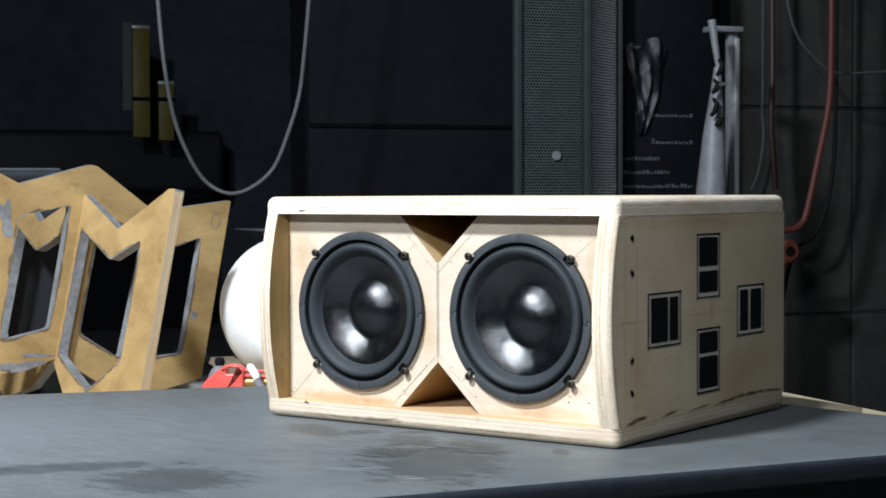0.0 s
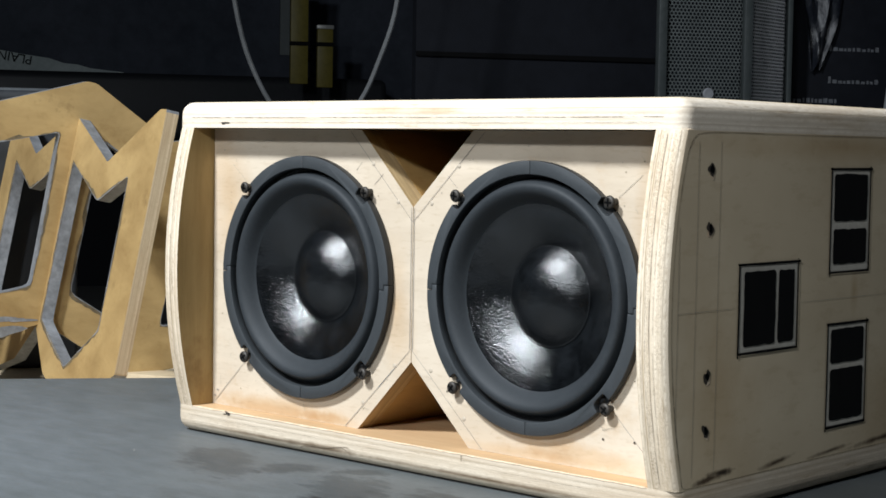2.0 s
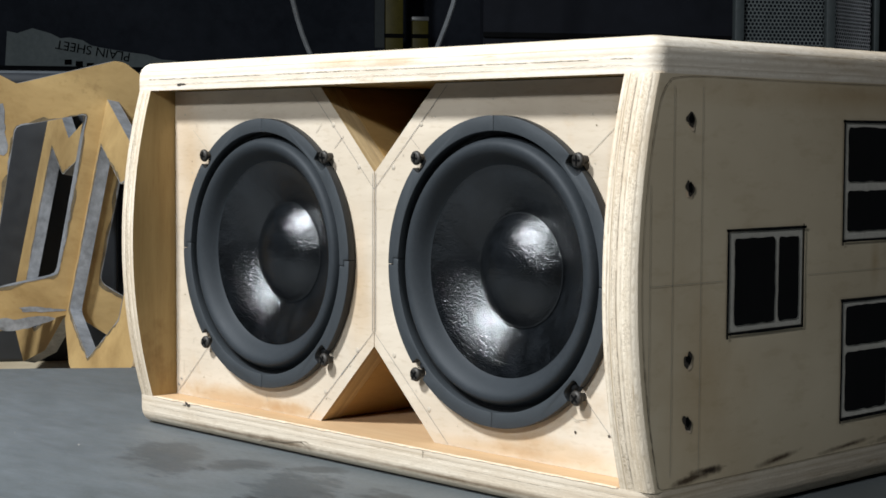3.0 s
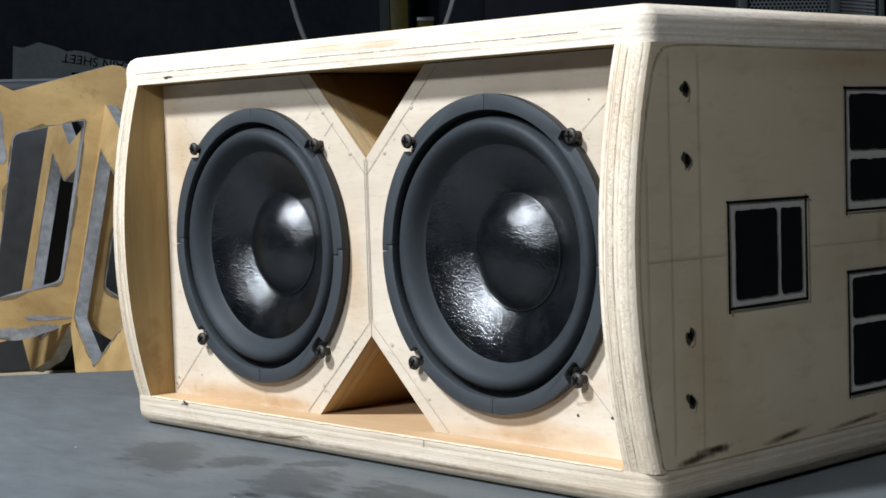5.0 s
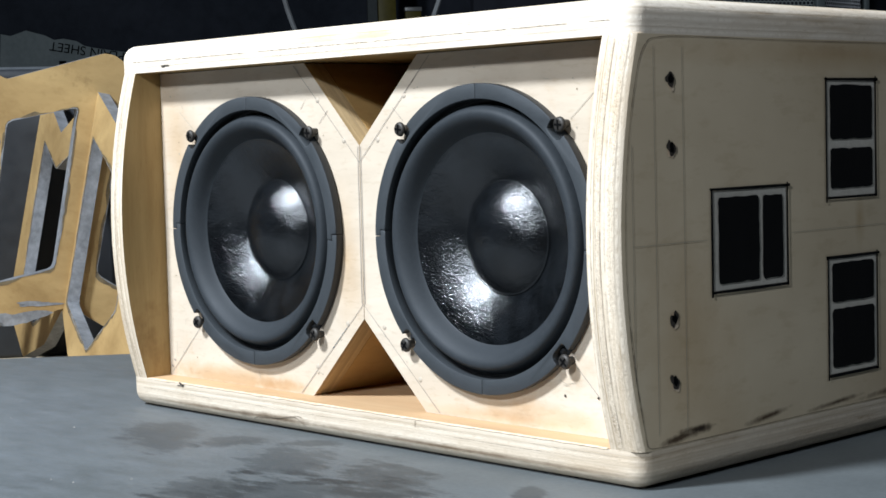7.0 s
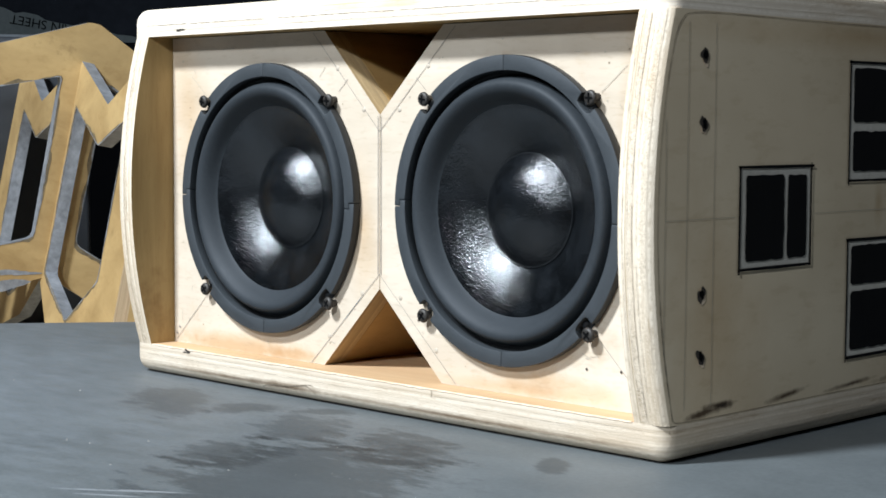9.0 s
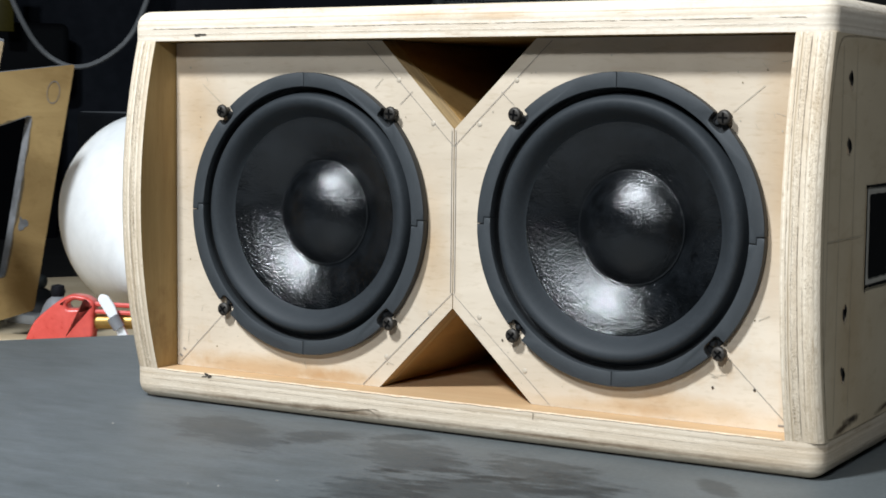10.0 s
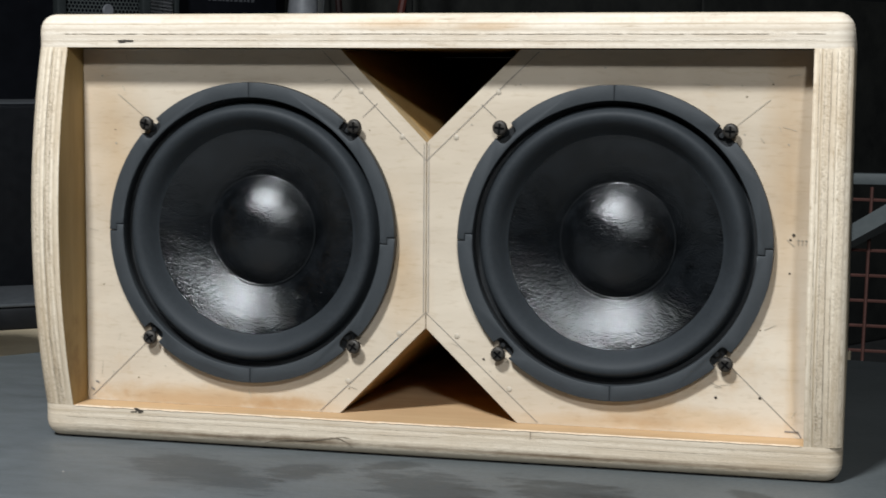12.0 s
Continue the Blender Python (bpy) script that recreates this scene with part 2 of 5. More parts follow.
def end_grain(m, bands):
    """Crumbly end-grain veneers between the smooth ones, in bands measured outwards from the middle."""
    nt = m.node_tree
    tc = node(m, "ShaderNodeTexCoord")
    sp = node(m, "ShaderNodeSeparateXYZ")
    wire(m, tc, "Object", sp, "Vector")
    out = node(m, "ShaderNodeMath")
    out.operation = "ABSOLUTE"
    wire(m, sp, "X", out, 0)
    wob = node(m, "ShaderNodeTexNoise", Scale=30.0, Detail=4.0, Roughness=0.7)
    wire(m, tc, "Object", wob, "Vector")
    off = node(m, "ShaderNodeMath")
    off.operation = "MULTIPLY_ADD"
    wire(m, wob, "Fac", off, 0)
    off.inputs[1].default_value = 0.0016
    wire(m, out, "Value", off, 2)
    pos = node(m, "ShaderNodeMapRange")
    pos.inputs["From Min"].default_value, pos.inputs["From Max"].default_value = 0.2495, 0.2736
    wire(m, off, "Value", pos, "Value")
    stops = [(0.0, (0, 0, 0))]
    for a, b in bands:
        stops += [(a - 0.02, (0, 0, 0)), (a + 0.02, (1, 1, 1)), (b - 0.02, (1, 1, 1)), (b + 0.02, (0, 0, 0))]
    rows = ramp(m, pos, "Result", stops)
    patchy = node(m, "ShaderNodeTexNoise", Scale=14.0, Detail=3.0, Roughness=0.6)
    wire(m, tc, "Object", patchy, "Vector")
    worn = ramp(m, patchy, "Fac", [(0.38, (0.15, 0.15, 0.15)), (0.60, (1, 1, 1))])
    mask = node(m, "ShaderNodeMath")
    mask.operation = "MULTIPLY"
    wire(m, rows, "Color", mask, 0)
    wire(m, worn, "Color", mask, 1)
    grit = node(m, "ShaderNodeTexNoise", Scale=620.0, Detail=4.0, Roughness=0.75)
    wire(m, tc, "Object", grit, "Vector")
    pits = ramp(m, grit, "Fac", [(0.34, (0.60, 0.56, 0.51)), (0.48, (0.93, 0.92, 0.91)), (0.62, (1.04, 1.04, 1.04))])
    base = nt.nodes["Principled BSDF"].inputs["Base Color"]
    nt.links.new(mix(m, base.links[0].from_socket, pits.outputs[0], mask.outputs["Value"], "MULTIPLY"), base)
    bump = node(m, "ShaderNodeBump", Strength=0.8, Distance=0.0009)
    deep = node(m, "ShaderNodeMath")
    deep.operation = "MULTIPLY"
    wire(m, grit, "Fac", deep, 0)
    wire(m, mask, "Value", deep, 1)
    wire(m, deep, "Value", bump, "Height")
    normal = nt.nodes["Principled BSDF"].inputs["Normal"]
    nt.links.new(normal.links[0].from_socket, bump.inputs["Normal"])
    wire(m, bump, "Normal", normal.node, "Normal")
    return m


end_grain(M_EDGE_X, ((0.24, 0.45), (0.64, 0.86)))
M_EDGE_RAW = ply_edge("raw_ply_edge", "Y", (0.40, 0.295, 0.17), (0.55, 0.43, 0.28), 300.0)
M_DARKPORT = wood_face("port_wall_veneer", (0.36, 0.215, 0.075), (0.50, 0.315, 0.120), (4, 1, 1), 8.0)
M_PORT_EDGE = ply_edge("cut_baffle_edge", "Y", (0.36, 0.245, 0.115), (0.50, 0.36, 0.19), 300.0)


def tabletop_material():
    """Dusty grey-black coating with damp, wiped smears, pale scuffs and a paler left part."""
    m = material("dusty_grey_tabletop", (0.08, 0.085, 0.09), 0.5, 0, 0.45)
    c = coords(m)
    big = node(m, "ShaderNodeTexNoise", Scale=6.5, Detail=6.0, Roughness=0.62)
    wire(m, c, "Vector", big, "Vector")
    fine = node(m, "ShaderNodeTexNoise", Scale=260.0, Detail=4.0, Roughness=0.7)
    wire(m, c, "Vector", fine, "Vector")
    streak = node(m, "ShaderNodeTexNoise", Scale=8.0, Detail=6.0, Roughness=0.7)
    wire(m, coords(m, (1.0, 3.0, 1.0), (0, 0, radians(-40))), "Vector", streak, "Vector")
    col = ramp(m, big, "Fac", [(0.30, (0.080, 0.0885, 0.0890)), (0.70, (0.113, 0.1235, 0.1240))]).outputs[0]
    col = mix(m, col, ramp(m, streak, "Fac", [(0.32, (0.78, 0.78, 0.78)), (0.62, (1.10, 1.10, 1.10))]).outputs[0], None, "MULTIPLY", 0.3)
    col = mix(m, col, ramp(m, fine, "Fac", [(0.35, (0.82, 0.82, 0.82)), (0.68, (1.15, 1.15, 1.15))]).outputs[0], None, "MULTIPLY", 0.6)
    warp = node(m, "ShaderNodeTexNoise", Scale=42.0, Detail=8.0, Roughness=0.72)
    wire(m, coords(m, (0.55, 1.5, 1.0), (0, 0, radians(-30))), "Vector", warp, "Vector")

    def patch(x, y, rx, ry, turn, edge):
        tc = node(m, "ShaderNodeTexCoord")
        mv = node(m, "ShaderNodeMapping", Location=(-x, -y, 0))
        wire(m, tc, "Object", mv, "Vector")
        mp = node(m, "ShaderNodeMapping", Rotation=(0, 0, -turn))
        wire(m, mv, "Vector", mp, "Vector")
        sc = node(m, "ShaderNodeMapping", Scale=(1 / rx, 1 / ry, 0.0))
        wire(m, mp, "Vector", sc, "Vector")
        ln = node(m, "ShaderNodeVectorMath")
        ln.operation = "LENGTH"
        wire(m, sc, "Vector", ln, 0)
        ad = node(m, "ShaderNodeMath")
        ad.operation = "MULTIPLY_ADD"
        wire(m, warp, "Fac", ad, 0)
        ad.inputs[1].default_value = 3.8
        wire(m, ln, "Value", ad, 2)
        mr = node(m, "ShaderNodeMapRange")
        mr.inputs["From Min"].default_value, mr.inputs["From Max"].default_value = 2.9 + edge, 2.9 - edge
        wire(m, ad, "Value", mr, "Value")
        return mr.outputs["Result"]

    # Two wide soft patches make the left of the table paler.
    pale_tone = node(m, "ShaderNodeRGB")
    pale_tone.outputs[0].default_value = (0.150, 0.163, 0.173, 1)
    for q in ((-0.52, -0.28, 0.30, 0.26, 0.3), (-0.75, -0.55, 0.30, 0.30, 0.0)):
        col = mix(m, col, pale_tone.outputs[0], patch(*q, 1.1))
    dark = node(m, "ShaderNodeRGB")
    dark.outputs[0].default_value = (0.55, 0.555, 0.56, 1)
    smears = ((-0.127, -0.067, 0.028, 0.060, 0.96), (0.027, -0.074, 0.028, 0.050, 0.9), (0.123, -0.072, 0.030, 0.057, 0.9), (0.058, -0.162, 0.030, 0.042, 0.75), (0.225, -0.047, 0.009, 0.025, 0.7),
              (-0.063, -0.050, 0.025, 0.019, 0.7), (-0.011, -0.019, 0.022, 0.011, 0.7), (0.103, -0.096, 0.026, 0.008, 0.7), (0.152, -0.192, 0.075, 0.123, 0.61), (-0.011, -0.439, 0.071, 0.073, 0.7), (-0.18, -0.47, 0.13, 0.030, 0.9))
    for q in smears:
        x = node(m, "ShaderNodeMix")
        x.data_type, x.blend_type = "RGBA", "MULTIPLY"
        m.node_tree.links.new(col, x.inputs[6])
        m.node_tree.links.new(dark.outputs[0], x.inputs[7])
        m.node_tree.links.new(patch(*q, 0.20), x.inputs[0])
        col = x.outputs[2]
    pale = node(m, "ShaderNodeRGB")
    pale.outputs[0].default_value = (0.19, 0.197, 0.20, 1)
    for q in ((0.098, -0.272, 0.020, 0.0016, 0.62), (0.118, -0.256, 0.020, 0.0016, 0.62), (0.108, -0.279, 0.016, 0.0014, 0.58), (0.192, -0.285, 0.012, 0.003, 0.62), (0.178, -0.280, 0.010, 0.0016, 0.7)):
        col = mix(m, col, pale.outputs[0], patch(*q, 0.5))
    rr = node(m, "ShaderNodeMapRange")
    rr.inputs["To Min"].default_value, rr.inputs["To Max"].default_value = 0.40, 0.62
    wire(m, streak, "Fac", rr, "Value")
    return finish(m, col, fine.outputs["Fac"], 0.12, 0.0004, rr.outputs["Result"])


M_TABLE = tabletop_material()
M_TABLE_EDGE = mottled("tabletop_edge_band", (0.007, 0.009, 0.013), (0.014, 0.017, 0.023), 8.0, 0.5, fine=8)
M_GASKET = mottled("black_gasket_foam", (0.0220, 0.0258, 0.0286), (0.0322, 0.0372, 0.0408), 40.0, 0.66, fine=12, bump=0.25, dist=0.0003)
M_SURROUND = mottled("black_rubber_surround", (0.0185, 0.0217, 0.0245), (0.0270, 0.0312, 0.0348), 30.0, 0.62, fine=14, bump=0.10, dist=0.0002, spec=0.25)


def coated_paper(name, rough, grain, height, wave, lacquer):
    """Black lacquered paper pulp: small shiny lumps and fibres under the gloss, slightly uneven."""
    m = material(name, (0.0012, 0.0013, 0.0016), rough, 0, 0.02)
    c = coords(m)
    lumps = node(m, "ShaderNodeTexNoise", Scale=grain, Detail=3.0, Roughness=0.6)
    wire(m, c, "Vector", lumps, "Vector")
    cloud = node(m, "ShaderNodeTexNoise", Scale=60.0, Detail=5.0, Roughness=0.65)
    wire(m, c, "Vector", cloud, "Vector")
    sheen = ramp(m, cloud, "Fac", [(0.40, (0.0018, 0.0022, 0.0026)), (0.60, (0.0055, 0.0065, 0.0076))])
    rr = node(m, "ShaderNodeMapRange")
    rr.inputs["From Min"].default_value, rr.inputs["From Max"].default_value = 0.35, 0.65
    rr.inputs["To Min"].default_value, rr.inputs["To Max"].default_value = rough + 0.02, rough + 0.14
    wire(m, cloud, "Fac", rr, "Value")
    both = node(m, "ShaderNodeMath")
    both.operation = "MULTIPLY_ADD"
    wire(m, cloud, "Fac", both, 0)
    both.inputs[1].default_value = wave
    wire(m, lumps, "Fac", both, 2)
    b = m.node_tree.nodes["Principled BSDF"]
    b.inputs["Coat Weight"].default_value, b.inputs["Coat Roughness"].default_value = lacquer, rough * 0.48
    b.inputs["Coat IOR"].default_value = 1.6
    grit = node(m, "ShaderNodeTexNoise", Scale=grain * 1.5, Detail=2.0, Roughness=0.6)
    wire(m, c, "Vector", grit, "Vector")
    pearl = node(m, "ShaderNodeMath")
    pearl.operation = "MULTIPLY_ADD"
    wire(m, cloud, "Fac", pearl, 0)
    pearl.inputs[1].default_value = wave * 6.0
    wire(m, grit, "Fac", pearl, 2)
    pulp = node(m, "ShaderNodeMath")
    pulp.operation = "MULTIPLY_ADD"
    wire(m, lumps, "Fac", pulp, 0)
    pulp.inputs[1].default_value = 3.2
    wire(m, pearl, "Value", pulp, 2)
    film = node(m, "ShaderNodeBump", Strength=1.0, Distance=height * 0.25)
    wire(m, pulp, "Value", film, "Height")
    wire(m, film, "Normal", b, "Coat Normal")
    return finish(m, sheen.outputs[0], both.outputs["Value"], 1.0, height * 0.7, rr.outputs["Result"])


M_CONE = coated_paper("glossy_black_paper_cone", 0.26, 760.0, 0.00042, 1.3, 1.0)
M_CAP = coated_paper("glossy_black_dust_cap", 0.38, 800.0, 0.00036, 1.7, 1.0)
M_CAP_RING = mottled("dull_black_glue_bead", (0.006, 0.0068, 0.0075), (0.012, 0.013, 0.014), 80.0, 0.24, fine=6, bump=0.2)
M_CRUMB = mottled("pale_sawdust", (0.19, 0.18, 0.165), (0.30, 0.28, 0.25), 40.0, 0.9)
M_LIP = mottled("splintered_pale_edge", (0.66, 0.46, 0.29), (0.82, 0.66, 0.48), 70.0, 0.7, fine=4)
M_GLUE_LINE = mottled("greyed_glue_line", (0.24, 0.19, 0.13), (0.46, 0.38, 0.29), 120.0, 0.8, fine=4)
M_GRIME = mottled("brown_edge_grime", (0.060, 0.045, 0.028), (0.22, 0.165, 0.085), 40.0, 0.8, fine=6)
M_HOLE = material("deep_black_hole", (0.0015, 0.0015, 0.0016), 0.9, 0, 0.1)
M_FRAME = mottled("dark_basket_steel", (0.010, 0.011, 0.012), (0.022, 0.023, 0.024), 120.0, 0.5, fine=4, metal=0.2)
M_SCREW = mottled("blackened_screw_steel", (0.020, 0.018, 0.016), (0.060, 0.053, 0.045), 300.0, 0.55, metal=0.5, fine=3)
M_MARKER = mottled("black_marker_ink", (0.0025, 0.0025, 0.0028), (0.0060, 0.0058, 0.0058), 90.0, 0.8, fine=6, stretch=(1, 1, 0.15), spec=0.15)
M_BLUE = material("blue_pen_line", (0.12, 0.25, 0.38), 0.7)
M_SEAM = mottled("dark_glue_seam", (0.10, 0.075, 0.05), (0.30, 0.24, 0.17), 60.0, 0.8, fine=5)
M_PENCIL = material("pencil_line", (0.22, 0.195, 0.17), 0.7)
M_FAINT = material("faint_pencil_line", (0.36, 0.32, 0.25), 0.7)
M_PUTTY = mottled("pale_putty", (0.40, 0.335, 0.255), (0.50, 0.43, 0.335), 120.0, 0.5)
M_GREYFILL = mottled("grey_filler_smear", (0.46, 0.42, 0.35), (0.56, 0.52, 0.45), 60.0, 0.7, fine=5)
M_SCAR = mottled("dark_gouge", (0.018, 0.014, 0.010), (0.07, 0.055, 0.040), 90.0, 0.85, fine=4)
M_MDF = wood_face("yellow_plywood", (0.295, 0.190, 0.074), (0.53, 0.370, 0.163), (1, 1, 1.6), 7.0, stain=(0.34, 0.29, 0.24))
M_GREYEDGE = mottled("grey_primer_edge", (0.085, 0.087, 0.090), (0.315, 0.322, 0.334), 13.0, 0.6, fine=7, bump=0.3)
M_WHITE_PLASTIC = mottled("white_plastic", (0.80, 0.815, 0.81), (0.84, 0.855, 0.85), 4.0, 0.35, fine=12, bump=0.03)
M_RED = mottled("red_enamel", (0.60, 0.072, 0.055), (0.69, 0.115, 0.092), 12.0, 0.30, fine=8, bump=0.05)
M_STEEL = mottled("bright_steel", (0.55, 0.56, 0.57), (0.7, 0.7, 0.7), 40.0, 0.3, metal=0.9)
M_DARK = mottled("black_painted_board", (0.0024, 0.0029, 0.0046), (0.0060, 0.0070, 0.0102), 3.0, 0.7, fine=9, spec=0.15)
M_FARWALL = mottled("blue_black_far_wall", (0.032, 0.039, 0.053), (0.080, 0.091, 0.116), 1.1, 0.8, fine=7, spec=0.2)
# Near-black concrete: the dim light on this wall is put into the colour.
M_CONCRETE = mottled("dimmed_concrete", (0.0035, 0.0042, 0.0040), (0.0330, 0.0338, 0.0285), 3.6, 0.9, fine=5, bump=0.5, dist=0.004)
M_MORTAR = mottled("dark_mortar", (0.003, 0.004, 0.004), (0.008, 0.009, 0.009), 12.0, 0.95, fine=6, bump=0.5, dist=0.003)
M_FLOOR = mottled("dirty_concrete_floor", (0.06, 0.06, 0.058), (0.11, 0.11, 0.105), 1.5, 0.85, fine=14, bump=0.4, dist=0.003)
M_CABLE_GREY = mottled("grey_cable_sheath", (0.075, 0.078, 0.08), (0.11, 0.115, 0.118), 12.0, 0.5)
M_CABLE_BLACK = material("black_cable_sheath", (0.004, 0.004, 0.004), 0.7, 0, 0.15)
# Wire by the same wall, its dimness put into the colour too.
M_WIRE_DIM = mottled("dimmed_grey_wire", (0.040, 0.043, 0.043), (0.075, 0.078, 0.078), 30.0, 0.6, spec=0.2)
M_HOSE = mottled("red_rubber_hose", (0.056, 0.0085, 0.0045), (0.092, 0.0150, 0.0080), 20.0, 0.65, fine=5)
M_PVC = mottled("grey_white_pvc", (0.13, 0.135, 0.145), (0.21, 0.215, 0.225), 6.0, 0.5, fine=8)
M_GRILLE = mottled("grey_perforated_steel", (0.060, 0.069, 0.068), (0.105, 0.117, 0.115), 20.0, 0.5, metal=0.2, fine=5)
# Same steel as the front, with the flank's brightness put into the colour.
M_GRILLE_PALE = mottled("scuffed_brightened_steel", (0.42, 0.43, 0.435), (0.68, 0.69, 0.70), 20.0, 0.4, metal=0.0, fine=5)
M_HOSE_DULL = mottled("dull_red_hose", (0.018, 0.006, 0.005), (0.034, 0.010, 0.008), 20.0, 0.6, fine=5)
M_YELLOW = mottled("faded_yellow_plastic", (0.14, 0.115, 0.018), (0.22, 0.18, 0.03), 20.0, 0.5, fine=5)
M_PLANK = wood_face("pale_plank", (0.62, 0.50, 0.33), (0.77, 0.65, 0.46), (1, 1, 1), 7.0)
M_RUST = mottled("rusty_red_wire", (0.072, 0.026, 0.018), (0.118, 0.046, 0.035), 60.0, 0.7, fine=4)
M_GREENGREY = mottled("grey_green_painted_wood", (0.075, 0.09, 0.09), (0.11, 0.125, 0.125), 12.0, 0.6, fine=6)
M_STEEL_DULL = mottled("dull_pale_metal", (0.38, 0.38, 0.36), (0.55, 0.55, 0.53), 40.0, 0.4, metal=0.4)
M_BRASS = mottled("dull_brass", (0.36, 0.22, 0.05), (0.46, 0.30, 0.09), 60.0, 0.4, metal=0.7)
M_YELLOW_BRIGHT = mottled("bright_yellow_plastic", (0.72, 0.55, 0.02), (0.80, 0.64, 0.04), 30.0, 0.4)
M_ORANGE = mottled("orange_label", (0.62, 0.13, 0.02), (0.72, 0.22, 0.03), 14.0, 0.4, fine=4)
M_CHARCOAL = mottled("charcoal_painted_board", (0.016, 0.018, 0.0215), (0.026, 0.029, 0.033), 3.0, 0.5, fine=14)
M_BLACKPAINT = mottled("satin_black_paint", (0.0045, 0.0052, 0.0066), (0.0085, 0.0096, 0.0115), 5.0, 0.5, fine=10, spec=0.25)
# Paler grey for the tops and lids of the dark boxes.
M_PALE_TOP = mottled("pale_grey_top", (0.045, 0.050, 0.055), (0.085, 0.092, 0.098), 7.0, 0.8, fine=9)
M_GREENGREY_DARK = mottled("dark_green_steel", (0.022, 0.027, 0.027), (0.034, 0.040, 0.040), 12.0, 0.5, fine=6)
M_PRINT = mottled("faded_pale_print", (0.035, 0.038, 0.043), (0.10, 0.105, 0.115), 60.0, 0.6, fine=4)
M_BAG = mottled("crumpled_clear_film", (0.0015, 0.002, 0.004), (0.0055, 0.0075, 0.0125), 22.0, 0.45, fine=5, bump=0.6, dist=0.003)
M_PAPER = mottled("weathered_pale_sheet", (0.34, 0.40, 0.40), (0.48, 0.54, 0.53), 5.0, 0.7, fine=6)

# ---- mesh helpers ----


def thing(name, at, label, category, group="", kind=""):
    ob = new(name)
    ob.matrix_world = at if isinstance(at, Matrix) else Matrix.Translation(at)
    return tagged(ob, label, category, group, kind)


def part(name, bm, mat, parent=None, label="", smooth=True, angle=38, crisp=False):
    """One mesh object from a bmesh, in its parent's space; crisp keeps the border between two materials hard."""
    bmesh.ops.recalc_face_normals(bm, faces=bm.faces)
    me = bpy.data.meshes.new(name)
    bm.to_mesh(me)
    bm.free()
    for mt in (mat if isinstance(mat, (list, tuple)) else [mat]):
        me.materials.append(mt)
    if smooth:
        me.shade_smooth()
        me.set_sharp_from_angle(angle=radians(angle))
    if crisp:
        sides_of = {}
        for f in me.polygons:
            for k in f.edge_keys:
                sides_of.setdefault(k, []).append(f.material_index)
        for e in me.edges:
            if len(set(sides_of.get(e.key, ()))) > 1:
                e.use_edge_sharp = True
    ob = new(name, me)
    if parent is not None:
        ob.parent = parent
    return tagged(ob, label)


def shared(name, me, parent, m):
    ob = new(name, me)
    ob.parent, ob.matrix_basis = parent, m
    return ob


def box(x0, x1, y0, y1, z0, z1, bevel=0.0, pick=None, seg=2, bm=None):
    bm = bm or bmesh.new()
    vs = [bm.verts.new((x, y, z)) for x in (x0, x1) for y in (y0, y1) for z in (z0, z1)]
    fs = [(0, 1, 3, 2), (4, 6, 7, 5), (0, 4, 5, 1), (2, 3, 7, 6), (0, 2, 6, 4), (1, 5, 7, 3)]
    made = [bm.faces.new([vs[i] for i in f]) for f in fs]
    if bevel:
        bmesh.ops.recalc_face_normals(bm, faces=made)
        es = list({e for f in made for e in f.edges})
        if pick:
            es = [e for e in es if pick(e.verts[0].co, e.verts[1].co)]
        bmesh.ops.bevel(bm, geom=es, offset=bevel, segments=seg, profile=0.5, affect="EDGES")
    return bm


def plate(outline, holes, thick, bevel=0.0, seg=2):
    """A flat plate in x, z with holes, from y = 0 to y = thick."""
    bm = bmesh.new()
    edges = []
    for loop in [outline, *holes]:
        vs = [bm.verts.new((p[0], 0, p[1])) for p in loop]
        edges += [bm.edges.new((vs[i], vs[(i + 1) % len(vs)])) for i in range(len(vs))]
    bmesh.ops.triangle_fill(bm, edges=edges, use_beauty=True)
    bmesh.ops.dissolve_limit(bm, angle_limit=0.01, verts=bm.verts, edges=bm.edges)
    ext = bmesh.ops.extrude_face_region(bm, geom=bm.faces[:])
    bmesh.ops.translate(bm, verts=[v for v in ext["geom"] if isinstance(v, bmesh.types.BMVert)], vec=(0, thick, 0))
    bmesh.ops.recalc_face_normals(bm, faces=bm.faces)
    if bevel:
        es = [e for e in bm.edges if abs(e.verts[0].co.y - e.verts[1].co.y) < 1e-6 and len(e.link_faces) == 2 and abs(e.link_faces[0].normal.y) + abs(e.link_faces[1].normal.y) < 1.5]
        bmesh.ops.bevel(bm, geom=es, offset=bevel, segments=seg, profile=0.5, affect="EDGES")
    return bm


def lathe(profile, steps=64, start=0.0, sweep=360.0, axis="Y", bm=None, caps=False):
    """Turns (radius, height) points round the axis; height runs along it."""
    bm = bm or bmesh.new()
    full = abs(sweep - 360) < 1e-6
    n = steps if full else steps + 1
    rings = []
    for i in range(n):
        a = radians(start + sweep * i / steps)
        ring = []
        for r, h in profile:
            p = (r * math.cos(a), h, r * math.sin(a)) if axis == "Y" else (r * math.cos(a), r * math.sin(a), h)
            ring.append(bm.verts.new(p))
        rings.append(ring)
    for i in range(steps):
        a, b = rings[i], rings[(i + 1) % n]
        for j in range(len(profile) - 1):
            bm.faces.new((a[j], b[j], b[j + 1], a[j + 1]))
    if not full and caps:
        bm.faces.new(rings[0])
        bm.faces.new(rings[-1][::-1])
    bmesh.ops.remove_doubles(bm, verts=bm.verts, dist=1e-6)
    return bm


def smooth_profile(points, per=5):
    return [(max(p.x, 1e-7), p.y) for p in smooth_line([(r, h, 0) for r, h in points], per)]


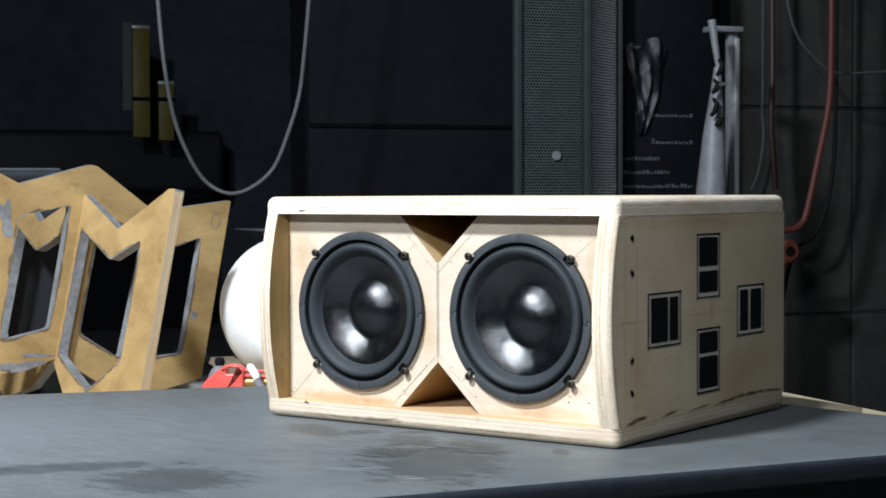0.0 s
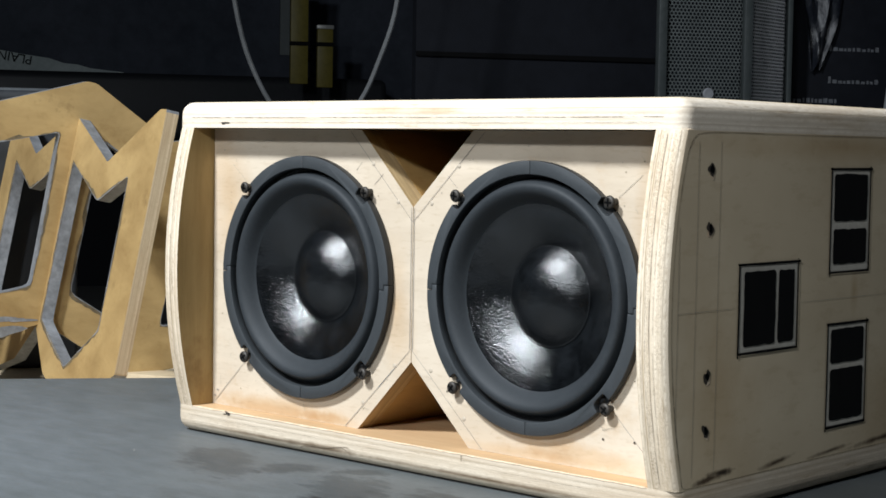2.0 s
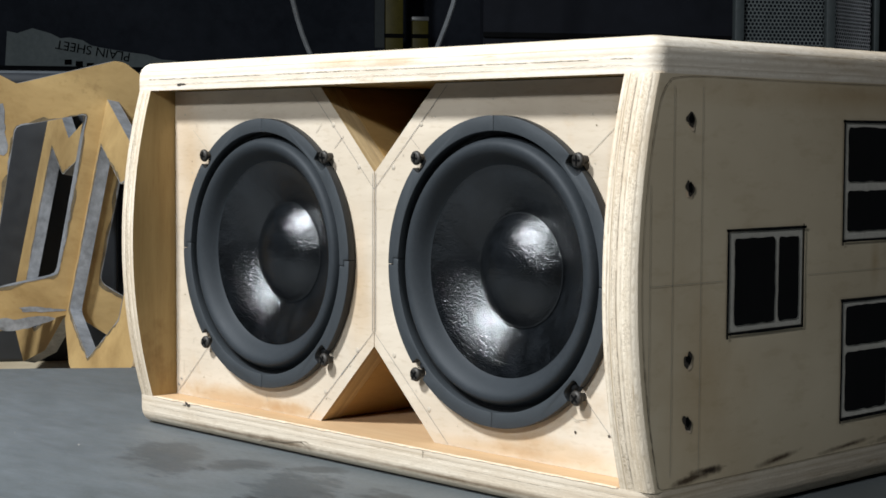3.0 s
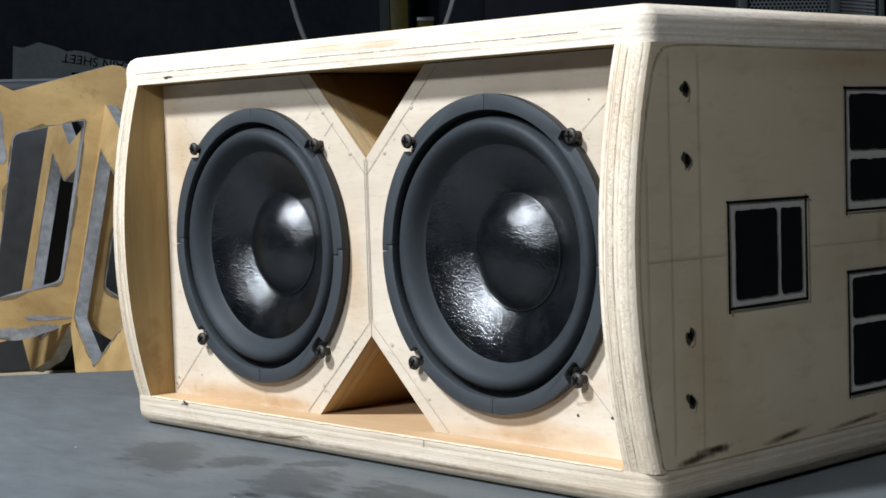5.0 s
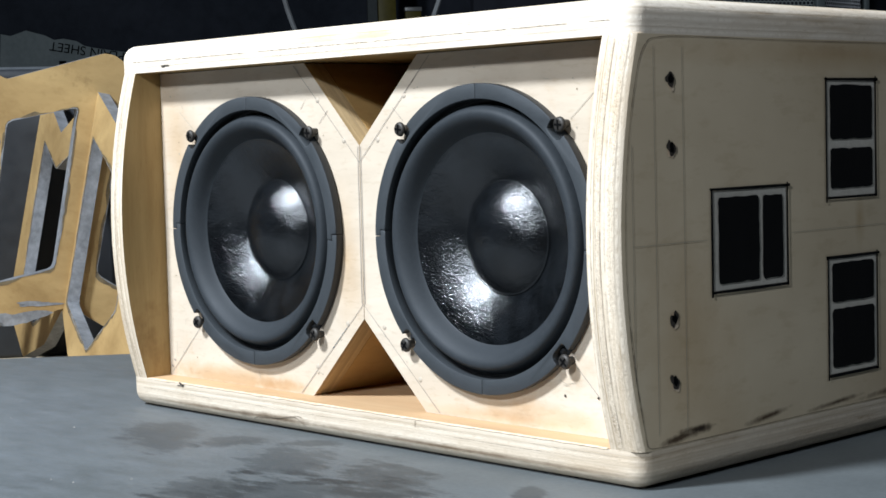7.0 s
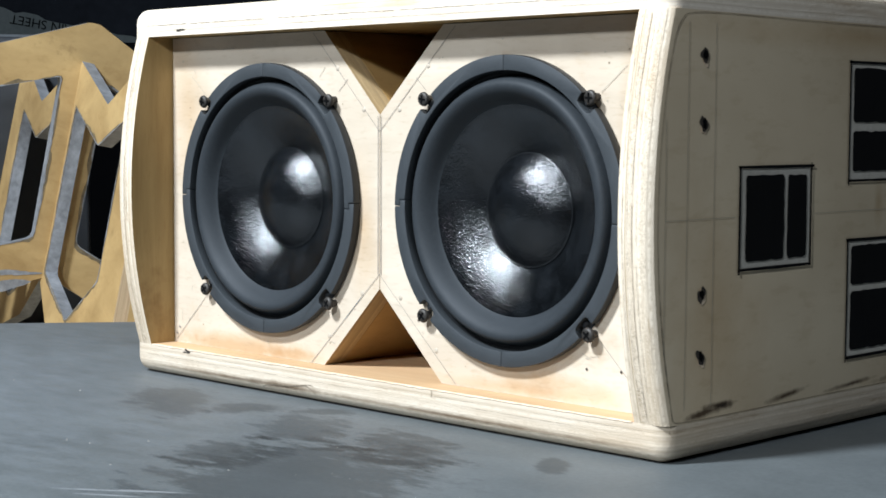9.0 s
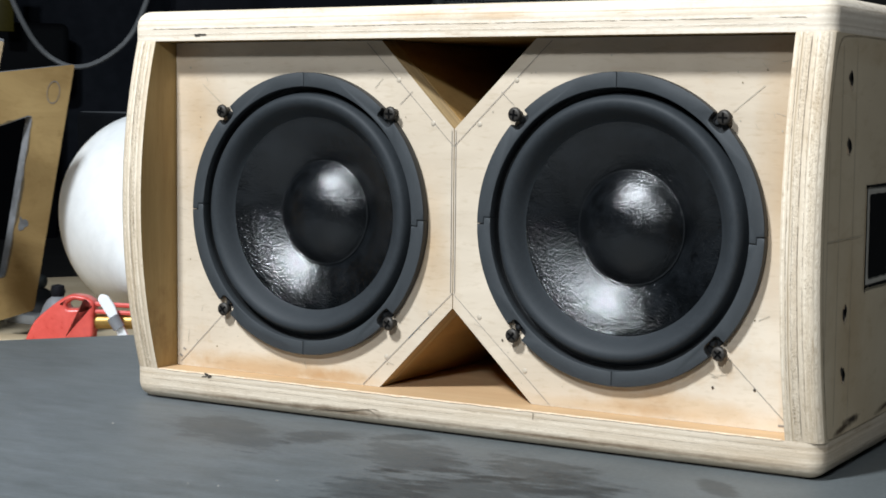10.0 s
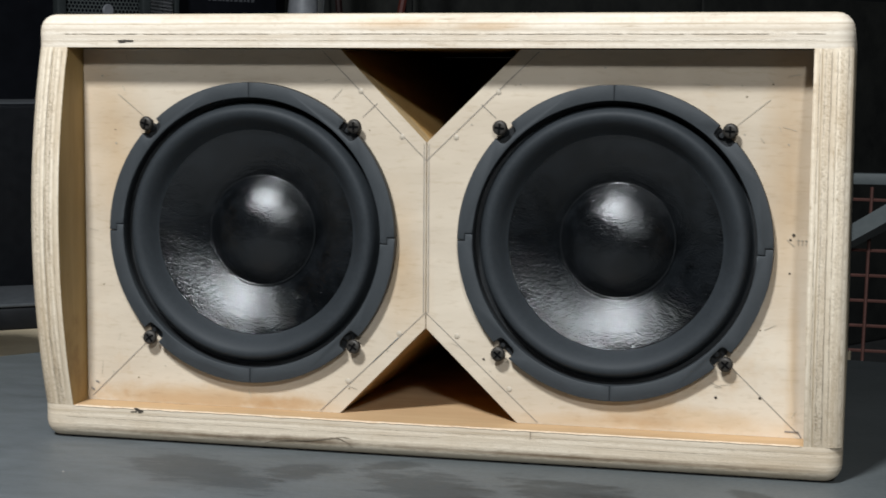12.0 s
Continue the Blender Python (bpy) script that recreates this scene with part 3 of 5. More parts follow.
def smooth_line(points, per=10):
    """A soft curve through the points."""
    p = [Vector(q) for q in points]
    p = [2 * p[0] - p[1], *p, 2 * p[-1] - p[-2]]
    out = []
    for i in range(1, len(p) - 2):
        for k in range(per):
            t = k / per
            a, b, c, d = p[i - 1:i + 3]
            out.append(0.5 * ((2 * b) + (c - a) * t + (2 * a - 5 * b + 4 * c - d) * t * t + (3 * b - a - 3 * c + d) * t ** 3))
    return out + [p[-2]]


def tube(points, radius, sides=10, bm=None):
    bm = bm or bmesh.new()
    pts = [Vector(q) for q in points]
    rings = []
    up = Vector((0.31, 0.2, 0.93))
    for i, p in enumerate(pts):
        d = (pts[min(i + 1, len(pts) - 1)] - pts[max(i - 1, 0)]).normalized()
        s = d.cross(up)
        if s.length < 1e-4:
            s = d.cross(Vector((1, 0, 0)))
        s.normalize()
        u = s.cross(d)
        up = u
        r = radius[i] if isinstance(radius, (list, tuple)) else radius
        rings.append([bm.verts.new(p + r * (math.cos(2 * math.pi * k / sides) * s + math.sin(2 * math.pi * k / sides) * u)) for k in range(sides)])
    for a, b in zip(rings, rings[1:]):
        for k in range(sides):
            bm.faces.new((a[k], a[(k + 1) % sides], b[(k + 1) % sides], b[k]))
    bm.faces.new(rings[0][::-1])
    bm.faces.new(rings[-1])
    return bm


def blot(rng, cx, cy, rx, ry, turn=0.0, n=26, rough=0.28, z=0.0):
    """A flat ragged patch in x, y."""
    bm = bmesh.new()
    ph = [rng.uniform(0, 6.3) for _ in range(5)]
    vs = []
    for i in range(n):
        a = 2 * math.pi * i / n
        k = 1 + rough * sum(math.sin((j + 2) * a + ph[j]) / (j + 1.5) for j in range(5)) + rng.uniform(-0.05, 0.05)
        x, y = rx * k * math.cos(a), ry * k * math.sin(a)
        vs.append(bm.verts.new((cx + x * math.cos(turn) - y * math.sin(turn), cy + x * math.sin(turn) + y * math.cos(turn), z)))
    bm.faces.new(vs)
    bmesh.ops.triangulate(bm, faces=bm.faces)
    return bm


# ---- the room: its sides run along the table, a third of a right angle off the speaker's ----
ALONG, ACROSS = Vector((0.54, 0.842, 0)), Vector((0.842, -0.54, 0))
ROOM = Matrix(((ACROSS.x, ALONG.x, 0, 0), (ACROSS.y, ALONG.y, 0, 0), (0, 0, 1, 0), (0, 0, 0, 1)))
FLOOR_Z = -0.82


def setting(name, bm, mat, label, category, m=None):
    ob = part(name, bm, mat, None, smooth=False)
    ob.matrix_world = m or ROOM
    return tagged(ob, label, category, "", "structure")


setting("floor", box(-12.42, 6, -8, 8, FLOOR_Z - 0.1, FLOOR_Z), M_FLOOR, "dirty grey concrete workshop floor", "floor")
setting("ceiling", box(-12.42, 6, -8, 8, 3.3, 3.4), M_FARWALL, "dark unlit workshop ceiling", "ceiling")
setting("wall_far", box(-12.6, -12.42, -8, 8, FLOOR_Z, 3.3), M_FARWALL, "black far wall of the workshop", "wall")
setting("wall_near", box(6, 6.2, -8, 8, FLOOR_Z, 3.3), M_DARK, "black near wall of the workshop", "wall")
setting("wall_end", box(-12.42, 6, 8, 8.2, FLOOR_Z, 3.3), M_FARWALL, "black end wall of the workshop", "wall")
setting("wall_front", box(-12.42, 6, -8.2, -8, FLOOR_Z, 3.3), M_DARK, "black front wall of the workshop", "wall")

# ---- the table ----
table = thing("work_table", (0, 0, -0.002), "dark grey work table with a rounded dark edge", "table")
TOP = [(-1.20, -0.633), (-0.085, -0.93), (0.688, 0.42), (-0.2425, 0.612)]


def table_slab(corners, z0, z1, bevel, seg):
    bm = bmesh.new()
    a = [bm.verts.new((x, y, z0)) for x, y in corners]
    b = [bm.verts.new((x, y, z1)) for x, y in corners]
    bm.faces.new(a[::-1])
    bm.faces.new(b)
    for i in range(len(a)):
        j = (i + 1) % len(a)
        bm.faces.new((a[i], a[j], b[j], b[i]))
    bmesh.ops.recalc_face_normals(bm, faces=bm.faces)
    bmesh.ops.bevel(bm, geom=bm.edges[:], offset=bevel, segments=seg, profile=0.5, affect="EDGES")
    return bm


slab = table_slab(TOP, -0.028, 0.0, 0.010, 5)
bmesh.ops.recalc_face_normals(slab, faces=slab.faces)
for f in slab.faces:
    f.material_index = 0 if f.normal.z > 0.75 else 1
part("tabletop", slab, [M_TABLE, M_TABLE_EDGE], table)
inner = [(x * 0.8 - 0.05, y * 0.86 - 0.01) for x, y in TOP]
part("apron", table_slab(inner, -0.16, -0.029, 0.004, 1), M_TABLE_EDGE, table)
for x, y in inner:
    part("leg", box(x * 0.97 - 0.03, x * 0.97 + 0.03, y * 0.97 - 0.03, y * 0.97 + 0.03, FLOOR_Z + 0.002, -0.155, 0.004), M_TABLE_EDGE, table)

# ---- the speaker cabinet ----
HX, DEPTH, HIGH = 0.2728, 0.455, 0.292
X0, X1, Z0, Z1 = -0.2487, 0.2487, 0.022, 0.2693
YB, XV, CZ = 0.0232, -0.0015, 0.1437
cabinet = thing("speaker_cabinet", (0, 0, 0), "unpainted plywood loudspeaker cabinet with two black woofers", "speaker")


def split_faces(bm, axis, limit=0.9):
    bmesh.ops.recalc_face_normals(bm, faces=bm.faces)
    for f in bm.faces:
        f.material_index = 0 if abs(f.normal[axis]) > limit else 1
    return bm


def board(z0, z1, outer):
    """Top or bottom board: the outer edges are well rounded, the upright corners too."""
    def pick(a, b):
        upright = abs(a.z - b.z) > 1e-6
        return upright or (abs(a.z - outer) < 1e-6 and abs(b.z - outer) < 1e-6)
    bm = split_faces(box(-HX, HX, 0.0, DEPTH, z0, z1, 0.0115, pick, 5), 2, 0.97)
    # The underside of the top board takes the veneer with shade in its colour.
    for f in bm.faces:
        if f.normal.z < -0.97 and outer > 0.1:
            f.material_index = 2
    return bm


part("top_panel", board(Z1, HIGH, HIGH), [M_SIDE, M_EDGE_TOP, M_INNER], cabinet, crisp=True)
bottom = part("bottom_panel", board(-0.0015, Z0, -0.0015), [M_FLOORPLY, M_EDGE_BOTTOM], cabinet, crisp=True)


def bow(z):
    """How far forward the front edge of a side reaches at a height."""
    return -0.018 * (1 - ((z - 0.1457) / 0.1237) ** 2)


def side_panel(x_in, x_out):
    """Upright side with a front edge that bows forward."""
    bm = bmesh.new()
    n = 20
    prof = [(bow(Z0 + (Z1 - Z0) * i / n), Z0 + (Z1 - Z0) * i / n) for i in range(n + 1)]
    prof = prof + [(DEPTH, Z1), (DEPTH, Z0)]
    rings = [[bm.verts.new((x, y, z)) for y, z in prof] for x in (x_in, x_out)]
    k = len(prof)
    bm.faces.new(rings[0])
    bm.faces.new(rings[1][::-1])
    for i in range(k):
        j = (i + 1) % k
        bm.faces.new((rings[0][i], rings[1][i], rings[1][j], rings[0][j]))
    bmesh.ops.recalc_face_normals(bm, faces=bm.faces)
    es = []
    for e in bm.edges:
        a, b = e.verts[0].co, e.verts[1].co
        if abs(a.x - x_out) < 1e-6 and abs(b.x - x_out) < 1e-6:
            if (a.y < 0.01 and b.y < 0.01) or (a.y > DEPTH - 0.01 and b.y > DEPTH - 0.01):
                es.append(e)
    bmesh.ops.bevel(bm, geom=es, offset=0.0066 if x_out > 0 else 0.0110, segments=4, profile=0.5, affect="EDGES")
    bmesh.ops.recalc_face_normals(bm, faces=bm.faces)
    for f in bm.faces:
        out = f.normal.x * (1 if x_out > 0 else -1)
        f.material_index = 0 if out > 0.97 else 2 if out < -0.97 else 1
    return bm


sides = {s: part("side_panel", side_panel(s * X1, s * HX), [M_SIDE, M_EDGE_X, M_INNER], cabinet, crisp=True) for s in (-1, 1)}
part("back_panel", box(X0 + 0.0005, X1 - 0.0005, DEPTH - 0.02, DEPTH - 0.002, Z0 + 0.0005, Z1 - 0.0005), M_SIDE, cabinet)

# the two baffle boards, cut away at the top and bottom of the middle for the ports
NOTCH, APEX_T, APEX_B = 0.0615, 0.2075, 0.0830


def circle(cx, cz, r, n=72):
    return [(cx + r * math.cos(2 * math.pi * i / n), cz + r * math.sin(2 * math.pi * i / n)) for i in range(n)]


WOOFERS = {-1: -0.1240, 1: 0.1240}
baffles = {}
for s in (-1, 1):
    xo = s * (X1 - 0.0006)
    xm = XV + s * 0.0003
    loop = [(xo, Z0 + 0.0001), (s * NOTCH, Z0 + 0.0001), (xm, APEX_B), (xm, APEX_T), (s * NOTCH, Z1 - 0.0006), (xo, Z1 - 0.0006)]
    bm = plate(loop, [circle(WOOFERS[s], CZ, 0.0950)], 0.018)
    bmesh.ops.translate(bm, verts=bm.verts, vec=(0, YB, 0))
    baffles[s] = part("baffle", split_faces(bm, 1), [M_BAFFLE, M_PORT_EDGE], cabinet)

# the walls of the two ports run back from the notches
for apex, edge in ((APEX_T, Z1 - 0.0006), (APEX_B, Z0 + 0.0006)):
    for s in (-1, 1):
        a, b = Vector((s * NOTCH, edge)), Vector((XV, apex))
        d = (b - a).normalized()
        nrm = Vector((-d.y, d.x))
        mid = Vector((s * 0.1, CZ))
        if (mid - a).dot(nrm) < 0:
            nrm = -nrm
        t = 0.011
        q = [a, b, b + nrm * t + d * t * 0.2, a + nrm * t]
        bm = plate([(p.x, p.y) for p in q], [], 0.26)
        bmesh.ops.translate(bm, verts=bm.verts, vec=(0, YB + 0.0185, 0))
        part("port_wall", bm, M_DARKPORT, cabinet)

# ---- woofers ----


def polar(r, degrees):
    return (r * math.cos(radians(degrees)), r * math.sin(radians(degrees)))


def gasket_quarter(q, rng):
    """A quarter of the foam ring, stepped at its ends and cut out round the screw in the middle."""
    r0, rm, r1, rn, wide, step = 0.0924, 0.0975, 0.1027, 0.0956, 4.0, -2.6
    e0, e1 = (0.12, 0.03) if q % 2 == 0 else (0.03, 0.12)
    a0, a1, mid = 90 * q + e0, 90 * q + 90 - e1, 90 * q + 45
    s0, s1 = (step, 0.0) if q % 2 == 0 else (0.0, step)
    loop = [polar(r0, a0 + s0 + (a1 + s1 - a0 - s0) * i / 28) for i in range(29)]
    loop += [polar(rm, a1 + s1)] + ([polar(rm, a1)] if s1 else [])
    outer = [a1 + (mid + wide - a1) * i / 14 for i in range(15)]
    loop += [polar(r1, a) for a in outer]
    notch = [(wide - 0.1, r1 - 0.0018), (wide - 0.05, rn + 0.0022), (wide - 0.5, rn + 0.0008), (wide - 1.3, rn + 0.0001), (0.6, rn - 0.0002), (-1.0, rn), (1.2 - wide, rn + 0.0004), (0.4 - wide, rn + 0.0013), (-wide, rn + 0.0026), (0.1 - wide, r1 - 0.0016)]
    loop += [polar(r + rng.uniform(-0.00025, 0.00025), mid + a + rng.uniform(-0.15, 0.15)) for a, r in notch]
    loop += [polar(r1, mid - wide + (a0 - mid + wide) * i / 14) for i in range(15)]
    loop += ([polar(rm, a0)] if s0 else []) + [polar(rm, a0 + s0)]
    bm = plate(loop, [], 0.0068, 0.0007, 2)
    for f in bm.faces:
        c = f.calc_center_median()
        f.material_index = 1 if abs(f.normal.y) < 0.5 and math.hypot(c.x, c.z) > 0.0985 else 0
    return bm


def woofer(cx, seed):
    y = YB
    rng = random.Random(seed)
    base = [(0.0880, y + 0.006), (0.0880, y + 0.0040), (0.0926, y + 0.0040), (0.0926, y - 0.0010), (0.1012, y - 0.0010), (0.1014, y - 0.0002)]
    w = part("woofer", lathe(base, 96), M_FRAME, cabinet, "black eight inch woofer with a rubber surround")
    w.location = (cx, 0, CZ)
    for q in range(4):
        g = part("gasket", gasket_quarter(q, rng), [M_GASKET, M_FRAME], w)
        g.location = (0, y - 0.0076 + rng.uniform(-0.0003, 0.0003), 0)
    sur = [(0.0926, y + 0.0042), (0.0905, y + 0.0042), (0.0892, y + 0.0030), (0.0882, y - 0.0015), (0.0868, y - 0.0052), (0.0850, y - 0.0072), (0.0828, y - 0.0078), (0.0804, y - 0.0072), (0.0779, y - 0.0054), (0.0753, y - 0.0026), (0.0728, y + 0.0008), (0.0706, y + 0.0034), (0.0692, y + 0.0042)]
    part("surround", lathe(smooth_profile(sur, 2), 96), M_SURROUND, w)
    cone = [(0.0704, y + 0.0033), (0.0695, y + 0.0036)]
    for i in range(1, 15):
        t = i / 14
        cone.append((0.0695 - 0.0321 * t, y + 0.0036 + 0.0100 * t + 0.0072 * t * t))
    part("cone", lathe(cone, 96), M_CONE, w)
    cap = []
    rs = 0.052
    for i in range(0, 15):
        r = 0.0378 * (1 - i / 14)
        cap.append((max(r, 1e-7), y + 0.0192 - (math.sqrt(rs * rs - r * r) - math.sqrt(rs * rs - 0.0378 ** 2))))
    part("dust_cap", lathe(cap, 72), M_CAP, w)
    bead = []
    for i in range(96):
        a = 2 * math.pi * i / 96
        k = 1 + 0.25 * noise.noise((9 * math.cos(a), 9 * math.sin(a), seed))
        bead.append([((0.0373 + 0.0008 * k * (1 + math.cos(b))), y + 0.0200 - 0.0014 * k * math.sin(b)) for b in (math.pi * j / 6 for j in range(7))])
    bm = bmesh.new()
    rings = [[bm.verts.new((r * math.cos(2 * math.pi * i / 96), h, r * math.sin(2 * math.pi * i / 96))) for r, h in ring] for i, ring in enumerate(bead)]
    for a, b in zip(rings, rings[1:] + rings[:1]):
        for j in range(6):
            bm.faces.new((a[j], b[j], b[j + 1], a[j + 1]))
    part("glue_bead", bm, M_CAP_RING, w)
    for sx in (-1, 1):
        for sz in (-1, 1):
            head = lathe([(0.0010, -0.0084), (0.0030, -0.0086), (0.0042, -0.0082), (0.0049, -0.0072), (0.0050, -0.0062), (0.0030, -0.0036), (0.0021, 0.004)], 20)
            screw = part("screw", head, M_SCREW, w, "black cross-head screw")
            screw.location = (sx * 0.0745, y, sz * 0.0745)
            screw.rotation_euler = (rng.uniform(-0.12, 0.12), 0, rng.uniform(-0.12, 0.12))
            slot = box(-0.0032, 0.0032, -0.00885, -0.0070, -0.0006, 0.0006)
            box(-0.0006, 0.0006, -0.00887, -0.0070, -0.0032, 0.0032, bm=slot)
            cross = part("cross_recess", slot, M_HOLE, screw)
            cross.rotation_euler = (0, rng.uniform(0, 1.5), 0)
            knob = lathe([(1e-7, -0.0036), (0.0016, -0.0034), (0.0026, -0.0022), (0.0030, -0.0008), (0.0030, 0.0)], 14)
            lug = part("mounting_lug", knob, M_FRAME, w, "dark pressed lug in the notch")
            lug.location = (sx * 0.0702 - 0.002, y, sz * 0.0702 + 0.001)
    return w


for s in (-1, 1):
    woofer(WOOFERS[s], 5 + s)

# ---- marks on the cabinet ----


def flat(points, parent, mat, name, label=""):
    """A thin flat mark whose corners are given in order."""
    bm = bmesh.new()
    bm.faces.new([bm.verts.new(p) for p in points])
    return part(name, bm, mat, parent, label, smooth=False)


def pencil(a, b, parent, width=0.00045, y=YB - 0.0005, mat=None):
    """A drawn line on the baffle between two points in x, z."""
    a, b = Vector(a), Vector(b)
    d = (b - a).normalized() * width / 2
    n = Vector((-d.y, d.x))
    q = [a + n, b + n * 0.8, b - n * 0.8, a - n]
    return flat([(p.x, y, p.y) for p in q], parent, mat or M_PENCIL, "pencil_line")


for s in (-1, 1):
    b = baffles[s]
    pencil((s * 0.0735, Z1 - 0.002), (XV, 0.1954), b)
    pencil((s * 0.0755, Z0 + 0.001), (XV, 0.0937), b)
    pencil((XV + s * 0.0016, 0.0937), (XV + s * 0.0016, 0.2065), b, 0.0005)
    pencil((s * 0.2445, Z0 + 0.003), (WOOFERS[s] + s * 0.0775, CZ - 0.0775), b)
    pencil((s * 0.222, CZ + 0.094), (WOOFERS[s] + s * 0.0775, CZ + 0.0775), b, 0.0004, mat=M_FAINT)
    pencil((s * 0.0355, 0.2330), (s * 0.0455, 0.2240), b, 0.0004)
    for x, z in ((0.0185, 0.2110), (0.0200, 0.0785), (0.0560, 0.0443), (0.047, 0.241)):
        bm = lathe([(1e-7, -0.0006), (0.0012, -0.0006), (0.0019, -0.0002), (0.0020, 0.0004)], 12)
        nail = part("nail_head", bm, M_PUTTY, b)
        nail.location = (s * x, YB, z)
pencil((-0.0375, 0.0592), (-0.0205, 0.0757), baffles[-1], 0.0005, mat=M_BLUE)
pencil((0.236, 0.0262), (0.2445, 0.0262), baffles[1], 0.001)
pencil((0.2445, 0.0262), (0.2465, 0.0225), baffles[1], 0.0008)
pencil((-0.2455, 0.0305), (-0.243, 0.0290), baffles[-1], 0.0016)
pencil((-0.2420, 0.0355), (-0.2395, 0.0345), baffles[-1], 0.0014)
for x, z, r in ((0.2385, 0.1525, 0.0011), (0.2365, 0.1495, 0.0008), (0.2200, 0.0470, 0.0010), (0.192, 0.046, 0.0010), (0.2365, 0.1280, 0.0007), (0.0385, 0.0640, 0.0009)):
    flat([(x + r * math.cos(a), YB - 0.0005, z + r * math.sin(a)) for a in (0, 1.1, 2.2, 3.3, 4.4, 5.4)], baffles[1], M_SCAR, "speck")
for i in range(3):
    pencil((0.2415 + i * 0.0024, 0.1462), (0.2415 + i * 0.0024, 0.1492), baffles[1], 0.0005, mat=M_FAINT)
    pencil((0.2408 + i * 0.0024, 0.1492), (0.2424 + i * 0.0024, 0.1492), baffles[1], 0.0005, mat=M_FAINT)

# scattered dents, specks and short scuffs on the boards
rng = random.Random(52)
for s in (-1, 1):
    done = 0
    while done < 26:
        x, z = s * rng.uniform(0.02, 0.242), rng.uniform(Z0 + 0.006, Z1 - 0.006)
        if math.hypot(x - WOOFERS[s], z - CZ) < 0.108 or z > APEX_T + abs(x) - 0.012 or z < APEX_B - abs(x) * 1.05 + 0.008:
            continue
        done += 1
        if rng.random() < 0.65:
            r, mat = rng.uniform(0.0003, 0.0008), rng.choice((M_FAINT, M_FAINT, M_GRIME))
            flat([(x + r * rng.uniform(0.7, 1.3) * math.cos(a), YB - 0.0004, z + r * rng.uniform(0.7, 1.3) * math.sin(a)) for a in (0, 1.05, 2.1, 3.15, 4.2, 5.25)], baffles[s], mat, "speck")
        else:
            a, n = rng.uniform(0, 3.1), rng.uniform(0.003, 0.010)
            pencil((x, z), (x + n * math.cos(a), z + n * math.sin(a)), baffles[s], rng.uniform(0.0002, 0.0004), mat=M_FAINT)

right_side = sides[1]
XS = HX + 0.0004


def on_side(y0, y1, z0, z1, mat, name, label="", lift=0.0, wave=0.0, rng=random.Random(4)):
    q = [(y0, z0), ((y0 + y1) / 2, z0), (y1, z0), (y1, (z0 + z1) / 2), (y1, z1), ((y0 + y1) / 2, z1), (y0, z1), (y0, (z0 + z1) / 2)]
    return flat([(XS + lift, y + rng.uniform(-wave, wave), z + rng.uniform(-wave, wave)) for y, z in q], right_side, mat, name, label)


def inked(y0, y1, z0, z1, rng):
    """A pane inked in by hand, with round uneven corners."""
    r = 0.0028
    q = []
    for cy, cz, a0 in ((y1 - r, z1 - r, 0), (y0 + r, z1 - r, 90), (y0 + r, z0 + r, 180), (y1 - r, z0 + r, 270)):
        for a in (0, 30, 60, 90):
            q.append((cy + r * math.cos(radians(a0 + a)), cz + r * math.sin(radians(a0 + a))))
    fine = []
    for i, a in enumerate(q):
        c = q[(i + 1) % len(q)]
        n = max(1, int(math.hypot(c[0] - a[0], c[1] - a[1]) / 0.005))
        fine += [(a[0] + (c[0] - a[0]) * k / n, a[1] + (c[1] - a[1]) * k / n) for k in range(n)]
    return flat([(XS + 0.0005, y + rng.gauss(0, 0.0002), z + rng.gauss(0, 0.0002)) for y, z in fine], right_side, M_MARKER, "inked_pane", "pane filled in with black marker")


INK = random.Random(31)


def drawn_vent(y0, y1, z0, z1, upright, cuts):
    """A vent drawn with a marker: a frame and two filled panes."""
    w = 0.0019
    on_side(y0 + w, y1 - w, z0 + w, z1 - w, M_GREYFILL, "vent_ground", "rubbed grey ground inside a drawn frame")
    for q in ((y0, y1, z0, z0 + w), (y0 - 0.001, y1 + 0.002, z1 - w, z1), (y0, y0 + w, z0 - 0.002, z1), (y1 - w, y1, z0, z1 + 0.001)):
        on_side(*q, M_MARKER, "marker_stroke", "black marker line", 0.0005, 0.0003)
    for a, b, c, d in cuts:
        inked(y0 + (y1 - y0) * a, y0 + (y1 - y0) * b, z0 + (z1 - z0) * c, z0 + (z1 - z0) * d, INK)


drawn_vent(0.0692, 0.1506, 0.1104, 0.1761, True, ((0.09, 0.61, 0.09, 0.905), (0.655, 0.925, 0.09, 0.905)))
drawn_vent(0.3059, 0.3843, 0.1090, 0.1744, True, ((0.10, 0.41, 0.09, 0.91), (0.49, 0.915, 0.09, 0.91)))
drawn_vent(0.1943, 0.2559, 0.0440, 0.1254, False, ((0.09, 0.915, 0.07, 0.56), (0.09, 0.915, 0.615, 0.94)))
drawn_vent(0.1936, 0.2554, 0.1633, 0.2445, False, ((0.09, 0.915, 0.09, 0.42), (0.09, 0.915, 0.495, 0.94)))
for y in (0.0165, 0.0435):
    on_side(y, y + 0.0004, 0.03, 0.262, M_FAINT, "pencil_line")
on_side(-0.0045, -0.0041, 0.062, 0.204, M_FAINT, "pencil_line")
on_side(-0.0045, 0.066, 0.1444, 0.1447, M_FAINT, "pencil_line")
on_side(0.155, 0.30, 0.1439, 0.1442, M_FAINT, "pencil_line")
TO_SIDE = Matrix(((0, 0, 1, 0), (1, 0, 0, 0), (0, 1, 0, 0), (0, 0, 0, 1)))
rng = random.Random(12)
